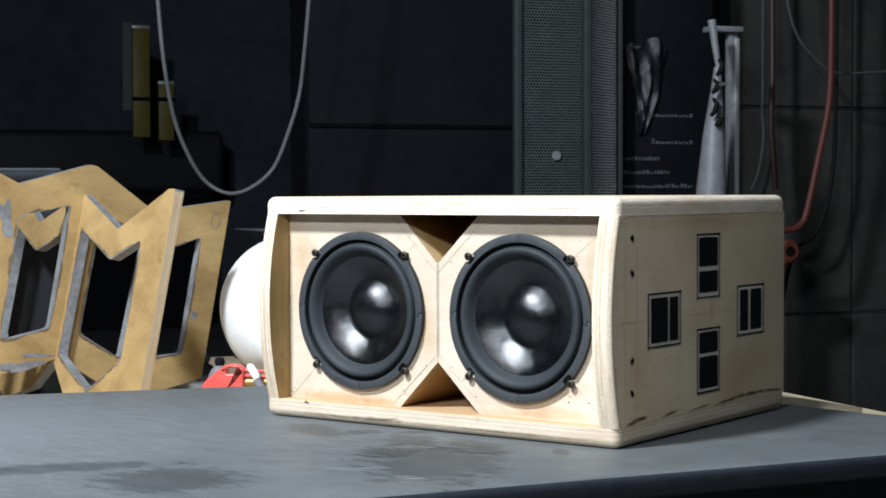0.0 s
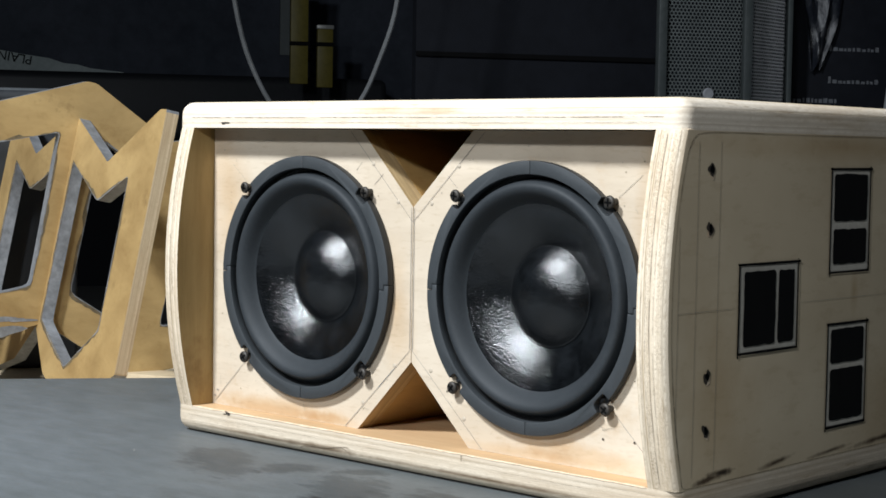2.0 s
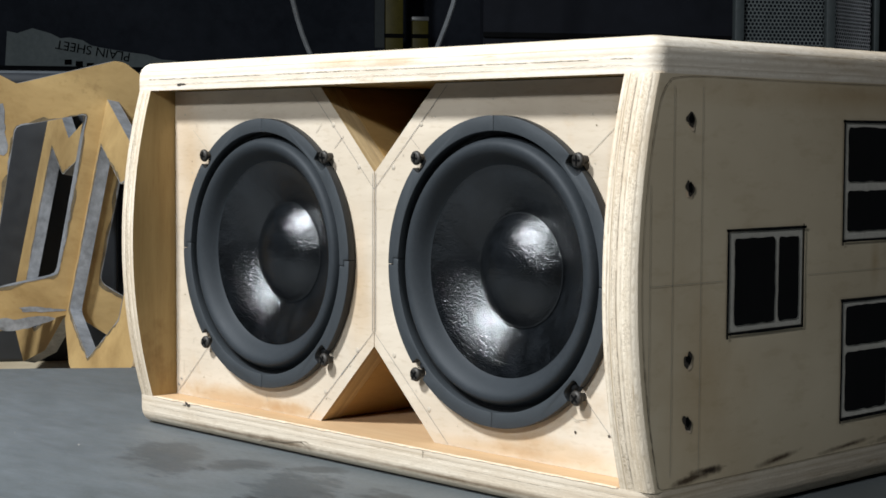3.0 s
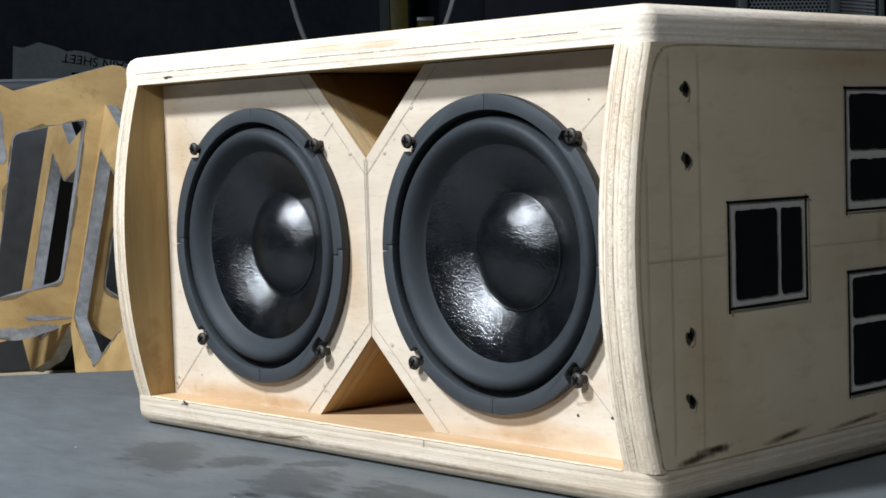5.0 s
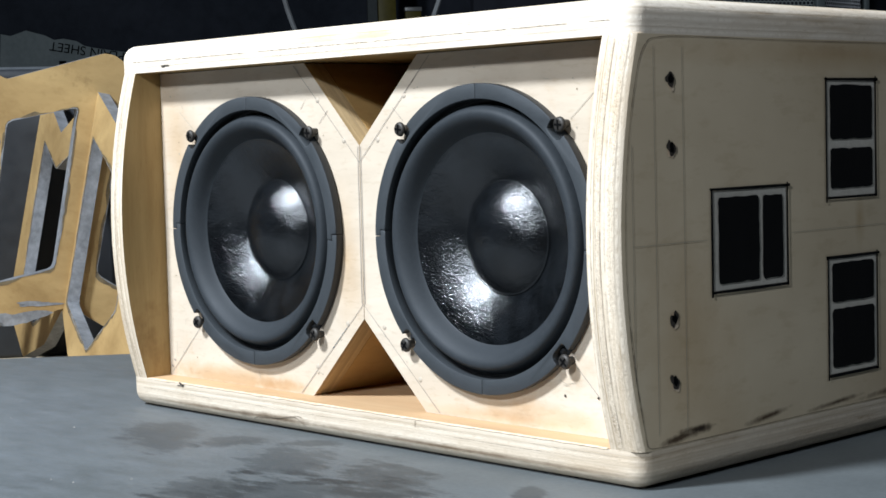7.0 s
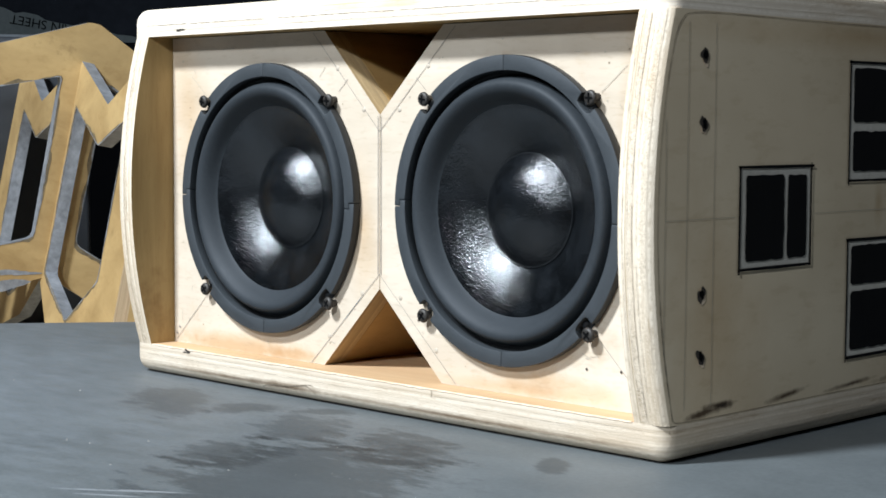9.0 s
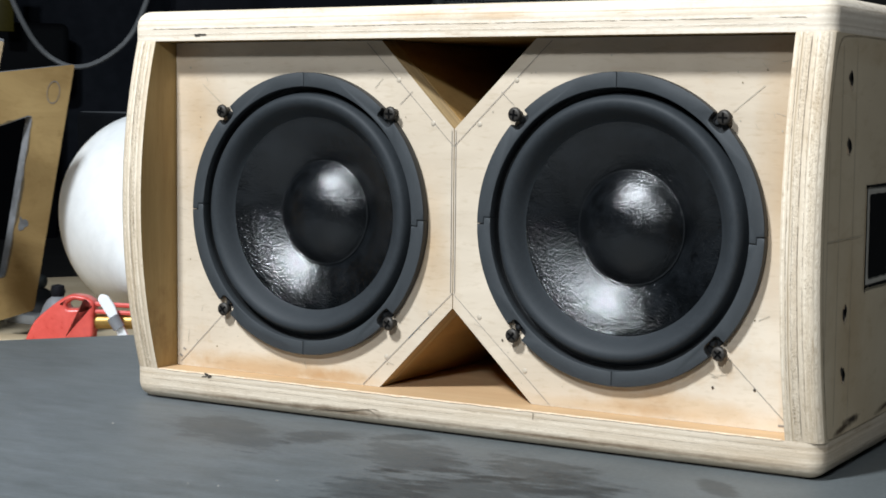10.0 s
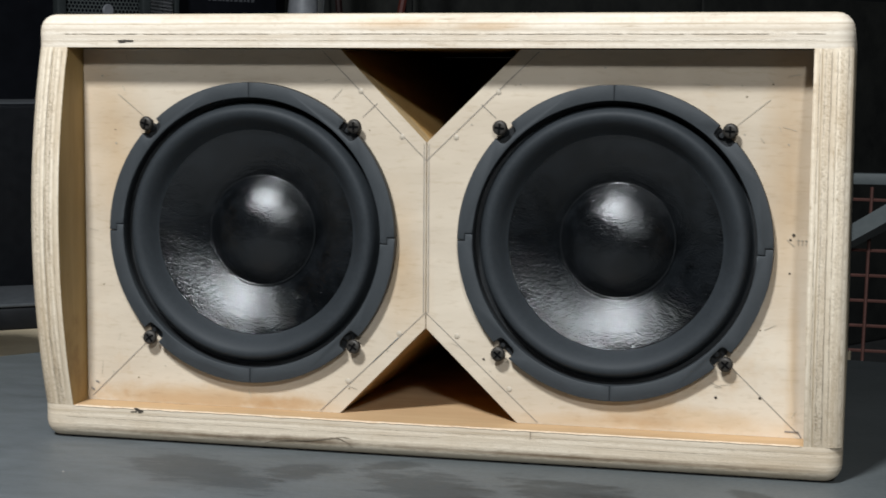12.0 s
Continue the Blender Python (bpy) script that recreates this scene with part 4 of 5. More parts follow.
for z in (0.2426, 0.2015, 0.0987, 0.0607):
    lip = part("worn_lip", blot(rng, 0, 0, 0.0033, 0.0047, rng.uniform(-0.3, 0.3), rough=0.25), M_LIP, right_side, "splintered pale rim of a screw hole", smooth=False)
    lip.matrix_basis = Matrix.Translation((HX + 0.0003, 0.0334, z - 0.0016)) @ TO_SIDE
    hole = part("screw_hole", blot(rng, 0, 0, 0.0034, 0.0050, rng.uniform(-0.4, 0.4), rough=0.3), M_SCAR, right_side, "dark splintered screw hole", smooth=False)
    hole.matrix_basis = Matrix.Translation((HX + 0.0005, 0.0323, z)) @ TO_SIDE
    core = part("hole_core", blot(rng, 0, 0, 0.0020, 0.0030, 0.0, rough=0.25), M_HOLE, right_side, smooth=False)
    core.matrix_basis = hole.matrix_basis @ Matrix.Translation((0.0002, 0.0005, 0.0003))
# the glue seam round the outer veneer, where the rounding of the front, top and bottom has cut through it
front = [(bow(z) + 0.0070, z) for z in (0.036, 0.050, 0.066, 0.085, 0.105, 0.125, 0.145, 0.165, 0.185, 0.205, 0.225)]
seam = [(DEPTH - 0.01, Z0 + 0.0006), (0.320, Z0 + 0.0006), (0.200, Z0 + 0.0010), (0.060, Z0 + 0.0006), (0.016, Z0 + 0.0010), (0.0070, Z0 + 0.0024), (0.0050, Z0 + 0.006), *front, (0.0010, 0.244), (0.0050, 0.2560), (0.0110, 0.2640), (0.0190, Z1 - 0.0022), (0.050, Z1 - 0.0008), (0.150, Z1 - 0.0012), (0.300, Z1 - 0.0008), (DEPTH - 0.01, Z1 - 0.0008)]
pts = smooth_line([(HX + 0.0003, y, z) for y, z in seam], 8)
bm = bmesh.new()
pairs = []
for i, p in enumerate(pts):
    d = (pts[min(i + 1, len(pts) - 1)] - pts[max(i - 1, 0)]).normalized()
    upright = abs(d.z) > 0.5
    n = Vector((0, -d.z, d.y)) * rng.uniform(0.00012, 0.00042 if upright and (p.z < 0.11 or p.z > 0.225) else 0.00022)
    pairs.append((bm.verts.new(p + n), bm.verts.new(p - n)))
for a, b in zip(pairs, pairs[1:]):
    bm.faces.new((a[0], b[0], b[1], a[1]))
part("glue_seam", bm, M_SEAM, right_side, "dark glue seam", smooth=False)
for x, z, rx, rz in ((-0.2065, Z1 + 0.0042, 0.0042, 0.0011), (-0.199, Z0 - 0.0012, 0.0032, 0.0013), (-0.203, Z0 - 0.0022, 0.0018, 0.0005)):
    bm = blot(rng, 0, 0, rx, rz, 0.0, rough=0.5)
    chip = part("chip", bm, M_SCAR, cabinet, "dark chip torn out of the plywood edge", smooth=False)
    chip.matrix_basis = Matrix.Translation((x, -0.0005, z)) @ Matrix.Rotation(radians(90), 4, "X")


def rounded_front(z, lift=0.0004):
    """Where the rounded front of the bottom board stands at a height."""
    return 0.0115 - math.sqrt(0.0115 ** 2 - min(0.0, z - 0.0100) ** 2) - lift


# a long dent with a cracked end along the lower edge of the bottom board
for path, width in (([(-0.150, 0.0052), (-0.128, 0.0060), (-0.110, 0.0042)], 0.0005), ([(-0.108, 0.0030), (-0.096, 0.0062), (-0.075, 0.0072), (-0.058, 0.0098), (-0.050, 0.0072), (-0.046, 0.0036)], 0.0009), ([(-0.060, 0.0096), (-0.053, 0.0105), (-0.047, 0.0100)], 0.0005)):
    fine = smooth_line([(x, 0.0, z) for x, z in path], 6)
    bm = bmesh.new()
    pairs = []
    for i, p in enumerate(fine):
        w = width * rng.uniform(0.5, 1.0) * min(1.0, 0.25 + i / 4, 0.25 + (len(fine) - 1 - i) / 4) / 2
        pairs.append([bm.verts.new((p.x, rounded_front(p.z + k * w), p.z + k * w)) for k in (1, -1)])
    for a, b in zip(pairs, pairs[1:]):
        bm.faces.new((a[0], b[0], b[1], a[1]))
    part("crack", bm, M_SEAM, bottom, "dark crack along a dent", smooth=False)
flat([(0.0750, -0.0005, 0.0215), (0.0755, -0.0005, 0.0212), (0.0752, -0.0005, 0.0165), (0.0748, -0.0005, 0.0166)], cabinet, M_SEAM, "tick_mark")


# broken glue lines between the veneers, along the front edges of the boards


def glue_line(place, start, end, width, seed, gaps, parent=cabinet):
    """A thin uneven dark line from start to end, with gaps; place turns a distance and a shift into a point."""
    rr = random.Random(seed)
    bm = bmesh.new()
    n = int((end - start) / 0.003)
    left, thick, drift, pairs = 0, True, 0.0, []
    for i in range(n + 1):
        if left <= 0:
            thick = not thick
            left = rr.uniform(0.02, 0.13) if thick else rr.uniform(0.1, 1.0) ** 2 * gaps
        left -= 0.003
        w = width * rr.uniform(0.35, 1.0) if thick else 0.00004
        d = start + (end - start) * i / n
        drift += rr.uniform(-0.00008, 0.00008) - 0.1 * drift
        pairs.append((bm.verts.new(place(d, drift + w / 2)), bm.verts.new(place(d, drift - w / 2))))
    for q, r in zip(pairs, pairs[1:]):
        bm.faces.new((q[0], r[0], r[1], q[1]))
    return part("glue_line", bm, M_GLUE_LINE, parent, "broken dark glue line", smooth=False)


for k, (z, w, gap) in enumerate(((Z1 + 0.0090, 0.0005, 0.02), (Z1 + 0.0048, 0.0002, 0.20), (Z0 - 0.0042, 0.0002, 0.12), (Z0 - 0.0080, 0.00025, 0.10))):
    glue_line(lambda d, s, z=z: (d, -0.0004, z + s), -0.255, 0.255, w, 40 + k, gap)
for side in (-1, 1):
    for k, (x, w, gap) in enumerate(((0.2522, 0.00035, 0.03), (0.2558, 0.00025, 0.06), (0.2594, 0.0005, 0.02), (0.2628, 0.0003, 0.05))):
        glue_line(lambda d, s, x=x: (side * (x + s), bow(d) - 0.0006, d), Z0 + 0.002, Z1 - 0.002, w, 60 + 10 * side + k, gap, sides[side])
# the splintered pale arris along the bottom board
rr = random.Random(77)
bm = bmesh.new()
steps = 110
row = []
for i in range(steps + 1):
    x = X0 + 0.002 + (X1 - X0 - 0.004) * i / steps
    h = max(0.0001, rr.gauss(0.00035, 0.0002))
    row.append((bm.verts.new((x, -0.0005, Z0 - h)), bm.verts.new((x, -0.0003, Z0 + 0.0003)), bm.verts.new((x, 0.0012 + rr.uniform(0, 0.001), Z0 + 0.0003))))
for q, r in zip(row, row[1:]):
    bm.faces.new((q[0], r[0], r[1], q[1]))
    bm.faces.new((q[1], r[1], r[2], q[2]))
part("worn_arris", bm, M_LIP, bottom, "splintered pale edge of the bottom board", smooth=False)

# ---- sawdust on the table ----
rr = random.Random(9)
verts, faces = [], []
for i in range(46):
    x, y = rr.uniform(-0.42, 0.34), rr.uniform(-0.34, -0.03) if rr.random() < 0.75 else rr.uniform(-0.55, -0.34)
    if x > 0.30 + 0.573 * (y + 0.237):
        continue
    r = 0.0004 + 0.0008 * rr.random() ** 3
    a0, k = rr.uniform(0, 6.3), len(verts)
    verts += [(x + r * rr.uniform(0.5, 1.3) * math.cos(a0 + 1.57 * q), y + r * rr.uniform(0.5, 1.3) * math.sin(a0 + 1.57 * q), 0.0) for q in range(4)] + [(x, y, r * 0.8)]
    faces += [(k + q, k + (q + 1) % 4, k + 4) for q in range(4)]
me = bpy.data.meshes.new("sawdust")
me.from_pydata(verts, [], faces)
me.materials.append(M_CRUMB)
dust_heap = new("sawdust", me)
dust_heap.location.z = -0.002
tagged(dust_heap, "pale sawdust crumbs scattered over the work table", "sawdust", "", "stuff")

# ---- offcut plank on a trestle beyond the end of the table ----
stand = thing("trestle_stand", (0.14, 0.80, 0.0), "rough wooden trestle beyond the table", "trestle")
part("beam", box(-0.22, 0.10, -0.05, 0.05, -0.12, -0.055, 0.003), M_TABLE_EDGE, stand)
for x in (-0.18, 0.06):
    part("leg", box(x - 0.03, x + 0.03, -0.03, 0.03, FLOOR_Z, -0.12), M_TABLE_EDGE, stand)
plank = thing("wooden_plank", Matrix.Translation((0.236, 0.642, -0.055)) @ Matrix.Rotation(math.atan2(0.19, -0.40), 4, "Z"), "pale sawn wooden plank lying beyond the table", "plank")
part("board", box(0.0, 0.42, -0.092, 0.0, 0.0, 0.026, 0.0012), M_PLANK, plank)

# ---- low bench behind the table ----
BENCH_Z = -0.158
bench = thing("low_bench", ROOM, "low plywood bench behind the work table", "bench")
part("benchtop", box(-2.60, -0.86, -2.4, 1.35, BENCH_Z - 0.03, BENCH_Z, 0.003), M_PLANK, bench)
for x in (-2.5, -0.95):
    for y in (-2.3, 1.25):
        part("leg", box(x - 0.04, x + 0.04, y - 0.04, y + 0.04, FLOOR_Z, BENCH_Z - 0.03), M_PLANK, bench)

# ---- two zigzag plywood plates slotted together ----
JOINT = Matrix(((0.9537, 0.2906, 0.0781, -1.367), (-0.3001, 0.9375, 0.1762, 0.672), (-0.0220, -0.1915, 0.9812, 0.30), (0, 0, 0, 1)))
trestle = thing("plywood_crest", JOINT, "two yellow plywood zigzag frames slotted crosswise, edges primed grey", "frame")
T = 0.019


def mirror(points):
    return [(-x, z) for x, z in points][::-1]


def soft_corner(points, r=0.006):
    """Rounds the corners of a loop a little."""
    out = []
    n = len(points)
    for i in range(n):
        p, a, b = Vector(points[i]), Vector(points[i - 1]), Vector(points[(i + 1) % n])
        da, db = (a - p).normalized(), (b - p).normalized()
        ra, rb = min(r, (a - p).length * 0.3), min(r, (b - p).length * 0.3)
        for t in (0.0, 0.5, 1.0):
            q = (1 - t) ** 2 * (p + da * ra) + 2 * t * (1 - t) * p + t * t * (p + db * rb)
            out.append((q.x, q.y))
    return out


def crest_plate(outline, holes, m, label):
    bm = plate(soft_corner(outline, 0.004), [soft_corner(h, 0.009) for h in holes], T)
    bmesh.ops.translate(bm, verts=bm.verts, vec=(0, -T / 2, 0))
    bmesh.ops.transform(bm, matrix=m, verts=bm.verts)
    ax = (m.to_3x3() @ Vector((0, 1, 0)))
    bmesh.ops.recalc_face_normals(bm, faces=bm.faces)
    for f in bm.faces:
        c = f.calc_center_median()
        end = abs(f.normal.z) < 0.3 and max(abs(c.x), abs(c.y)) > 0.33
        f.material_index = 0 if abs(f.normal.dot(ax)) > 0.9 else 2 if end else 1
    ob = part("zigzag_frame", bm, [M_MDF, M_GREYEDGE, M_EDGE_RAW], trestle, label)
    # primer slopped over the rim of each opening
    rr = random.Random(len(outline))
    for h in holes:
        loop = soft_corner(h, 0.009)
        fine = []
        for i, p in enumerate(loop):
            q = loop[(i + 1) % len(loop)]
            n = max(1, int(math.hypot(q[0] - p[0], q[1] - p[1]) / 0.008))
            fine += [(p[0] + (q[0] - p[0]) * k / n, p[1] + (q[1] - p[1]) * k / n) for k in range(n)]
        cx, cz = sum(p[0] for p in fine) / len(fine), sum(p[1] for p in fine) / len(fine)
        for name, mat, mean, spread, lift, label in (("edge_grime", M_GRIME, 0.0042, 0.0030, 0.0004, "brown grime"), ("primer_slop", M_GREYEDGE, 0.0012, 0.0012, 0.0008, "ragged grey primer")):
            bm = bmesh.new()
            rings = []
            e = mean
            for p in fine:
                d = Vector((p[0] - cx, p[1] - cz)).normalized()
                e = min(0.008, max(0.0003, e + rr.gauss(0, spread * 0.7) + 0.25 * (mean - e)))
                rings.append((bm.verts.new((p[0], -T / 2 - lift, p[1])), bm.verts.new((p[0] + d.x * e, -T / 2 - lift, p[1] + d.y * e))))
            for a, c in zip(rings, rings[1:] + rings[:1]):
                bm.faces.new((a[0], c[0], c[1], a[1]))
            bmesh.ops.transform(bm, matrix=m, verts=bm.verts)
            part(name, bm, mat, ob, label, smooth=False)
    return ob


half_b = [(0.0, -0.003), (0.19, -0.072), (0.375, 0.012), (0.400, 0.012), (0.402, -0.372), (0.21, -0.452), (0.08, -0.415), (0.0, -0.350)]
hole_b = [(0.026, -0.078), (0.181, -0.134), (0.297, -0.089), (0.300, -0.320), (0.178, -0.392), (0.022, -0.336)]
crest_plate(half_b + mirror(half_b[1:-1]), [hole_b, mirror(hole_b)], Matrix.Identity(4), "")
half_a = [(0.008, 0.055), (0.150, -0.012), (0.357, 0.048), (0.353, -0.342), (0.165, -0.412), (0.0, -0.343)]
hole_a = [(0.036, -0.035), (0.140, -0.076), (0.132, -0.327), (0.033, -0.287)]
hole_a2 = [(0.207, -0.082), (0.297, -0.046), (0.283, -0.303), (0.207, -0.320)]
short_a = [(0.008, 0.055), (0.150, -0.012), (0.326, 0.044), (0.330, -0.344), (0.165, -0.412), (0.0, -0.343)]
short_a2 = [(0.200, -0.085), (0.270, -0.047), (0.272, -0.298), (0.195, -0.317)]
crest_plate(short_a + [(-x, z) for x, z in half_a[::-1]][1:], [hole_a, mirror(hole_a), short_a2, mirror(hole_a2)], Matrix.Rotation(radians(90), 4, "Z"), "")
rng = random.Random(8)
for v, w, rv, rw in ((-0.085, -0.372, 0.040, 0.012), (-0.165, -0.085, 0.016, 0.030), (0.285, -0.215, 0.006, 0.012), (-0.05, -0.345, 0.03, 0.004)):
    bm = blot(rng, 0, 0, rv, rw, 0.2, 26, 0.5)
    ob = part("primer_smear", bm, M_GREYEDGE, trestle, "smear of grey primer", smooth=False)
    ob.matrix_basis = Matrix.Translation((T / 2 + 0.0006, v, w)) @ Matrix(((0, 0, 1, 0), (1, 0, 0, 0), (0, 1, 0, 0), (0, 0, 0, 1)))
ring = lathe([(0.0125, 0.0), (0.0140, 0.0)], 20)
ob = part("pencil_ring", ring, M_PENCIL, trestle, smooth=False)
ob.matrix_basis = Matrix.Translation((T / 2 + 0.0006, 0.298, -0.006)) @ Matrix.Rotation(radians(90), 4, "Z") @ Matrix.Diagonal((0.8, 1, 1.3, 1))

# wooden rests that carry the crest on the bench
for x, y in ((-1.26, 0.52), (-1.42, 0.40), (-1.30, 0.78)):
    rest = thing("wood_block", (x, y, BENCH_Z), "pale scrap wood block on the bench", "wood block", "scrap blocks")
    part("block", box(-0.11, 0.11, -0.03, 0.03, 0.0, 0.034, 0.002), M_PLANK, rest)
    rest.rotation_euler = (0, 0, x * 7)

# ---- hopper spray gun standing on the bench ----
GUN = Matrix(((0.9129, -0.4549, 0, -0.7920), (0.4549, 0.9129, 0, 0.6245), (0, 0, 1.02, -0.0140), (0, 0, 0, 1)))
gun = thing("hopper_spray_gun", GUN, "red spray gun with a big white plastic hopper", "spray gun")
hop = [(1e-7, -0.012), (0.017, -0.011), (0.0185, -0.006), (0.0200, 0.004), (0.022, 0.022), (0.030, 0.038), (0.062, 0.092), (0.098, 0.152), (0.116, 0.195), (0.124, 0.235), (0.125, 0.262), (0.119, 0.292), (0.100, 0.314), (0.060, 0.322), (1e-7, 0.323)]
hopper = part("hopper", lathe([(r * 1.115, h * 1.188) for r, h in smooth_profile(hop)], 64, axis="Z"), M_WHITE_PLASTIC, gun, "white plastic hopper")
hopper.matrix_basis = Matrix.Translation((0.001, 0, 0)) @ (GUN.to_3x3().inverted() @ Vector((-0.605, 0.751, 0.2667))).to_track_quat("Z", "Y").to_matrix().to_4x4()
collar = part("collar", lathe(smooth_profile([(1e-7, -0.062), (0.018, -0.060), (0.0230, -0.050), (0.0240, -0.030), (0.0225, -0.014), (0.0180, -0.004), (0.0120, 0.001), (1e-7, 0.003)], 4), 36, axis="Z"), M_RED, gun, "glossy red rounded collar")
collar.location = (0.001, 0, 0)
part("barrel", tube([(-0.020, 0.0, -0.034), (0.049, 0.0, -0.033), (0.050, 0.0, -0.033)], [0.0168, 0.0168, 0.0155], 24), M_RED, gun)
part("nut", tube([(0.0505, 0.0, -0.032), (0.051, 0.0, -0.032), (0.063, 0.0, -0.0315), (0.064, 0.0, -0.0315)], [0.0138, 0.0152, 0.0152, 0.0140], 20), M_STEEL_DULL, gun, "pale metal end nut")
part("nozzle", tube([(0.064, 0.0, -0.0315), (0.080, 0.0, -0.030)], [0.0100, 0.0075], 16), M_BRASS, gun, "brass nozzle")
for z in (-0.013, -0.0225):
    part("rod", tube([(-0.076, -0.004, z - 0.001), (-0.018, -0.004, z - 0.003)], 0.0030, 8), M_RED, gun)
part("valve", tube([(-0.076, 0.004, -0.037), (-0.020, 0.004, -0.036)], 0.0095, 14), M_BRASS, gun, "brass valve body")
grip_shape = [(-0.066, -0.011), (-0.078, -0.004), (-0.098, -0.002), (-0.118, -0.015), (-0.143, -0.036), (-0.156, -0.064), (-0.167, -0.137), (-0.125, -0.137), (-0.115, -0.090), (-0.100, -0.056), (-0.086, -0.060), (-0.068, -0.058), (-0.068, -0.028)]
finger_gap = [(-0.102, -0.0135), (-0.092, -0.0085), (-0.079, -0.0110), (-0.073, -0.0165), (-0.080, -0.0195), (-0.100, -0.0205)]
bm = plate(soft_corner(grip_shape, 0.010), [soft_corner(finger_gap, 0.003)], 0.024, 0.004, 3)
bmesh.ops.translate(bm, verts=bm.verts, vec=(-0.005, -0.012, 0))
part("grip", bm, M_RED, gun, "red painted cast grip with a hanging loop")
lever = plate(soft_corner([(-0.066, -0.006), (-0.062, 0.001), (-0.053, -0.001), (-0.044, -0.014), (-0.040, -0.026), (-0.027, -0.052), (-0.038, -0.056), (-0.050, -0.030), (-0.056, -0.022)], 0.004), [], 0.005, 0.0012, 2)
bmesh.ops.translate(lever, verts=lever.verts, vec=(0.003, -0.028, 0))
trigger = part("trigger", lever, M_WHITE_PLASTIC, gun, "white trigger lever")
part("sleeve", tube([(-0.0445, -0.0265, -0.0265), (-0.0360, -0.0265, -0.0405)], 0.0078, 10), M_PVC, trigger, "grey sleeve")

# ---- small tin, bottle, cup and lid beside it ----
tin = thing("paint_tin", (-0.898, 0.945, BENCH_Z), "small orange labelled paint tin with a white rim", "tin")
part("can", lathe([(1e-7, 0.0), (0.0305, 0.0), (0.0315, 0.003), (0.0315, 0.095)], 36, axis="Z"), M_ORANGE, tin)
part("label_panel", lathe([(0.0319, 0.012), (0.0319, 0.078)], 18, 205, 82, axis="Z"), M_PAPER, tin, "pale panel of the label")
part("label_band", lathe([(0.0322, 0.074), (0.0322, 0.088)], 18, 225, 50, axis="Z"), M_YELLOW_BRIGHT, tin, "yellow label band")
for z0, z1, start, sweep, mat in ((0.066, 0.071, 208, 70, M_ORANGE), (0.053, 0.057, 206, 66, M_DARK), (0.040, 0.046, 210, 60, M_YELLOW_BRIGHT), (0.030, 0.035, 205, 90, M_DARK), (0.014, 0.022, 206, 74, M_DARK)):
    part("label_bar", lathe([(0.0322, z0), (0.0322, z1)], 16, start, sweep, axis="Z"), mat, tin, "bar of unreadable print")
part("rim", lathe([(0.0310, 0.093), (0.034, 0.094), (0.0350, 0.098), (0.0345, 0.105), (0.033, 0.107), (1e-7, 0.1065)], 36, axis="Z"), M_WHITE_PLASTIC, tin, "white rim and lid")
bottle = thing("black_bottle", (-0.902, 0.942, BENCH_Z + 0.107), "black bottle with a yellow cap standing on the tin", "bottle")
part("flask", lathe([(1e-7, 0.0), (0.0125, 0.0), (0.0135, 0.002), (0.0125, 0.016), (0.0098, 0.030), (0.0088, 0.042)], 28, axis="Z"), M_DARK, bottle)
part("cap", lathe([(0.0098, 0.041), (0.0106, 0.042), (0.0106, 0.064), (0.0096, 0.066), (1e-7, 0.066)], 28, axis="Z"), M_YELLOW_BRIGHT, bottle, "bright yellow screw cap")
cup = thing("grey_cup", (-0.923, 0.592, BENCH_Z), "translucent grey plastic cup with a black knob", "cup")
part("shell", lathe(smooth_profile([(1e-7, 0.0), (0.031, 0.002), (0.033, 0.050), (0.029, 0.090), (0.018, 0.122), (0.008, 0.134), (1e-7, 0.136)], 4), 32, axis="Z"), M_PVC, cup)
part("knob", lathe([(1e-7, 0.150), (0.008, 0.148), (0.010, 0.140), (0.007, 0.133)], 20, axis="Z"), M_DARK, cup, "black knob")
lid = thing("white_box", (-0.818, 0.546, BENCH_Z), "white plastic box lying on the bench", "box")
part("case", box(-0.038, 0.038, -0.018, 0.018, 0.0, 0.080, 0.006, None, 3), M_WHITE_PLASTIC, lid)
lid.rotation_euler = (0, 0, 0.46)

tool = thing("hand_tool", (-1.545, 1.190, BENCH_Z), "dark cast metal hand tool with a round knob on the bench", "tool")
part("body", lathe(smooth_profile([(1e-7, 0.0), (0.040, 0.001), (0.042, 0.012), (0.036, 0.030), (0.022, 0.042), (0.012, 0.050), (1e-7, 0.052)], 4), 28, axis="Z"), M_FRAME, tool)
part("knob", lathe(smooth_profile([(1e-7, 0.050), (0.008, 0.051), (0.014, 0.060), (0.013, 0.070), (0.006, 0.076), (1e-7, 0.077)], 3), 20, axis="Z"), M_GREENGREY_DARK, tool)
part("base_ring", lathe([(0.041, 0.0), (0.045, 0.002), (0.045, 0.008), (0.041, 0.010)], 28, axis="Z"), M_STEEL_DULL, tool, "pale metal ring")
carton = thing("white_box", (-1.500, 1.120, BENCH_Z), "small flat white box on the bench", "box")
part("case", box(-0.045, 0.030, -0.02, 0.02, 0.0, 0.016, 0.003), M_WHITE_PLASTIC, carton)

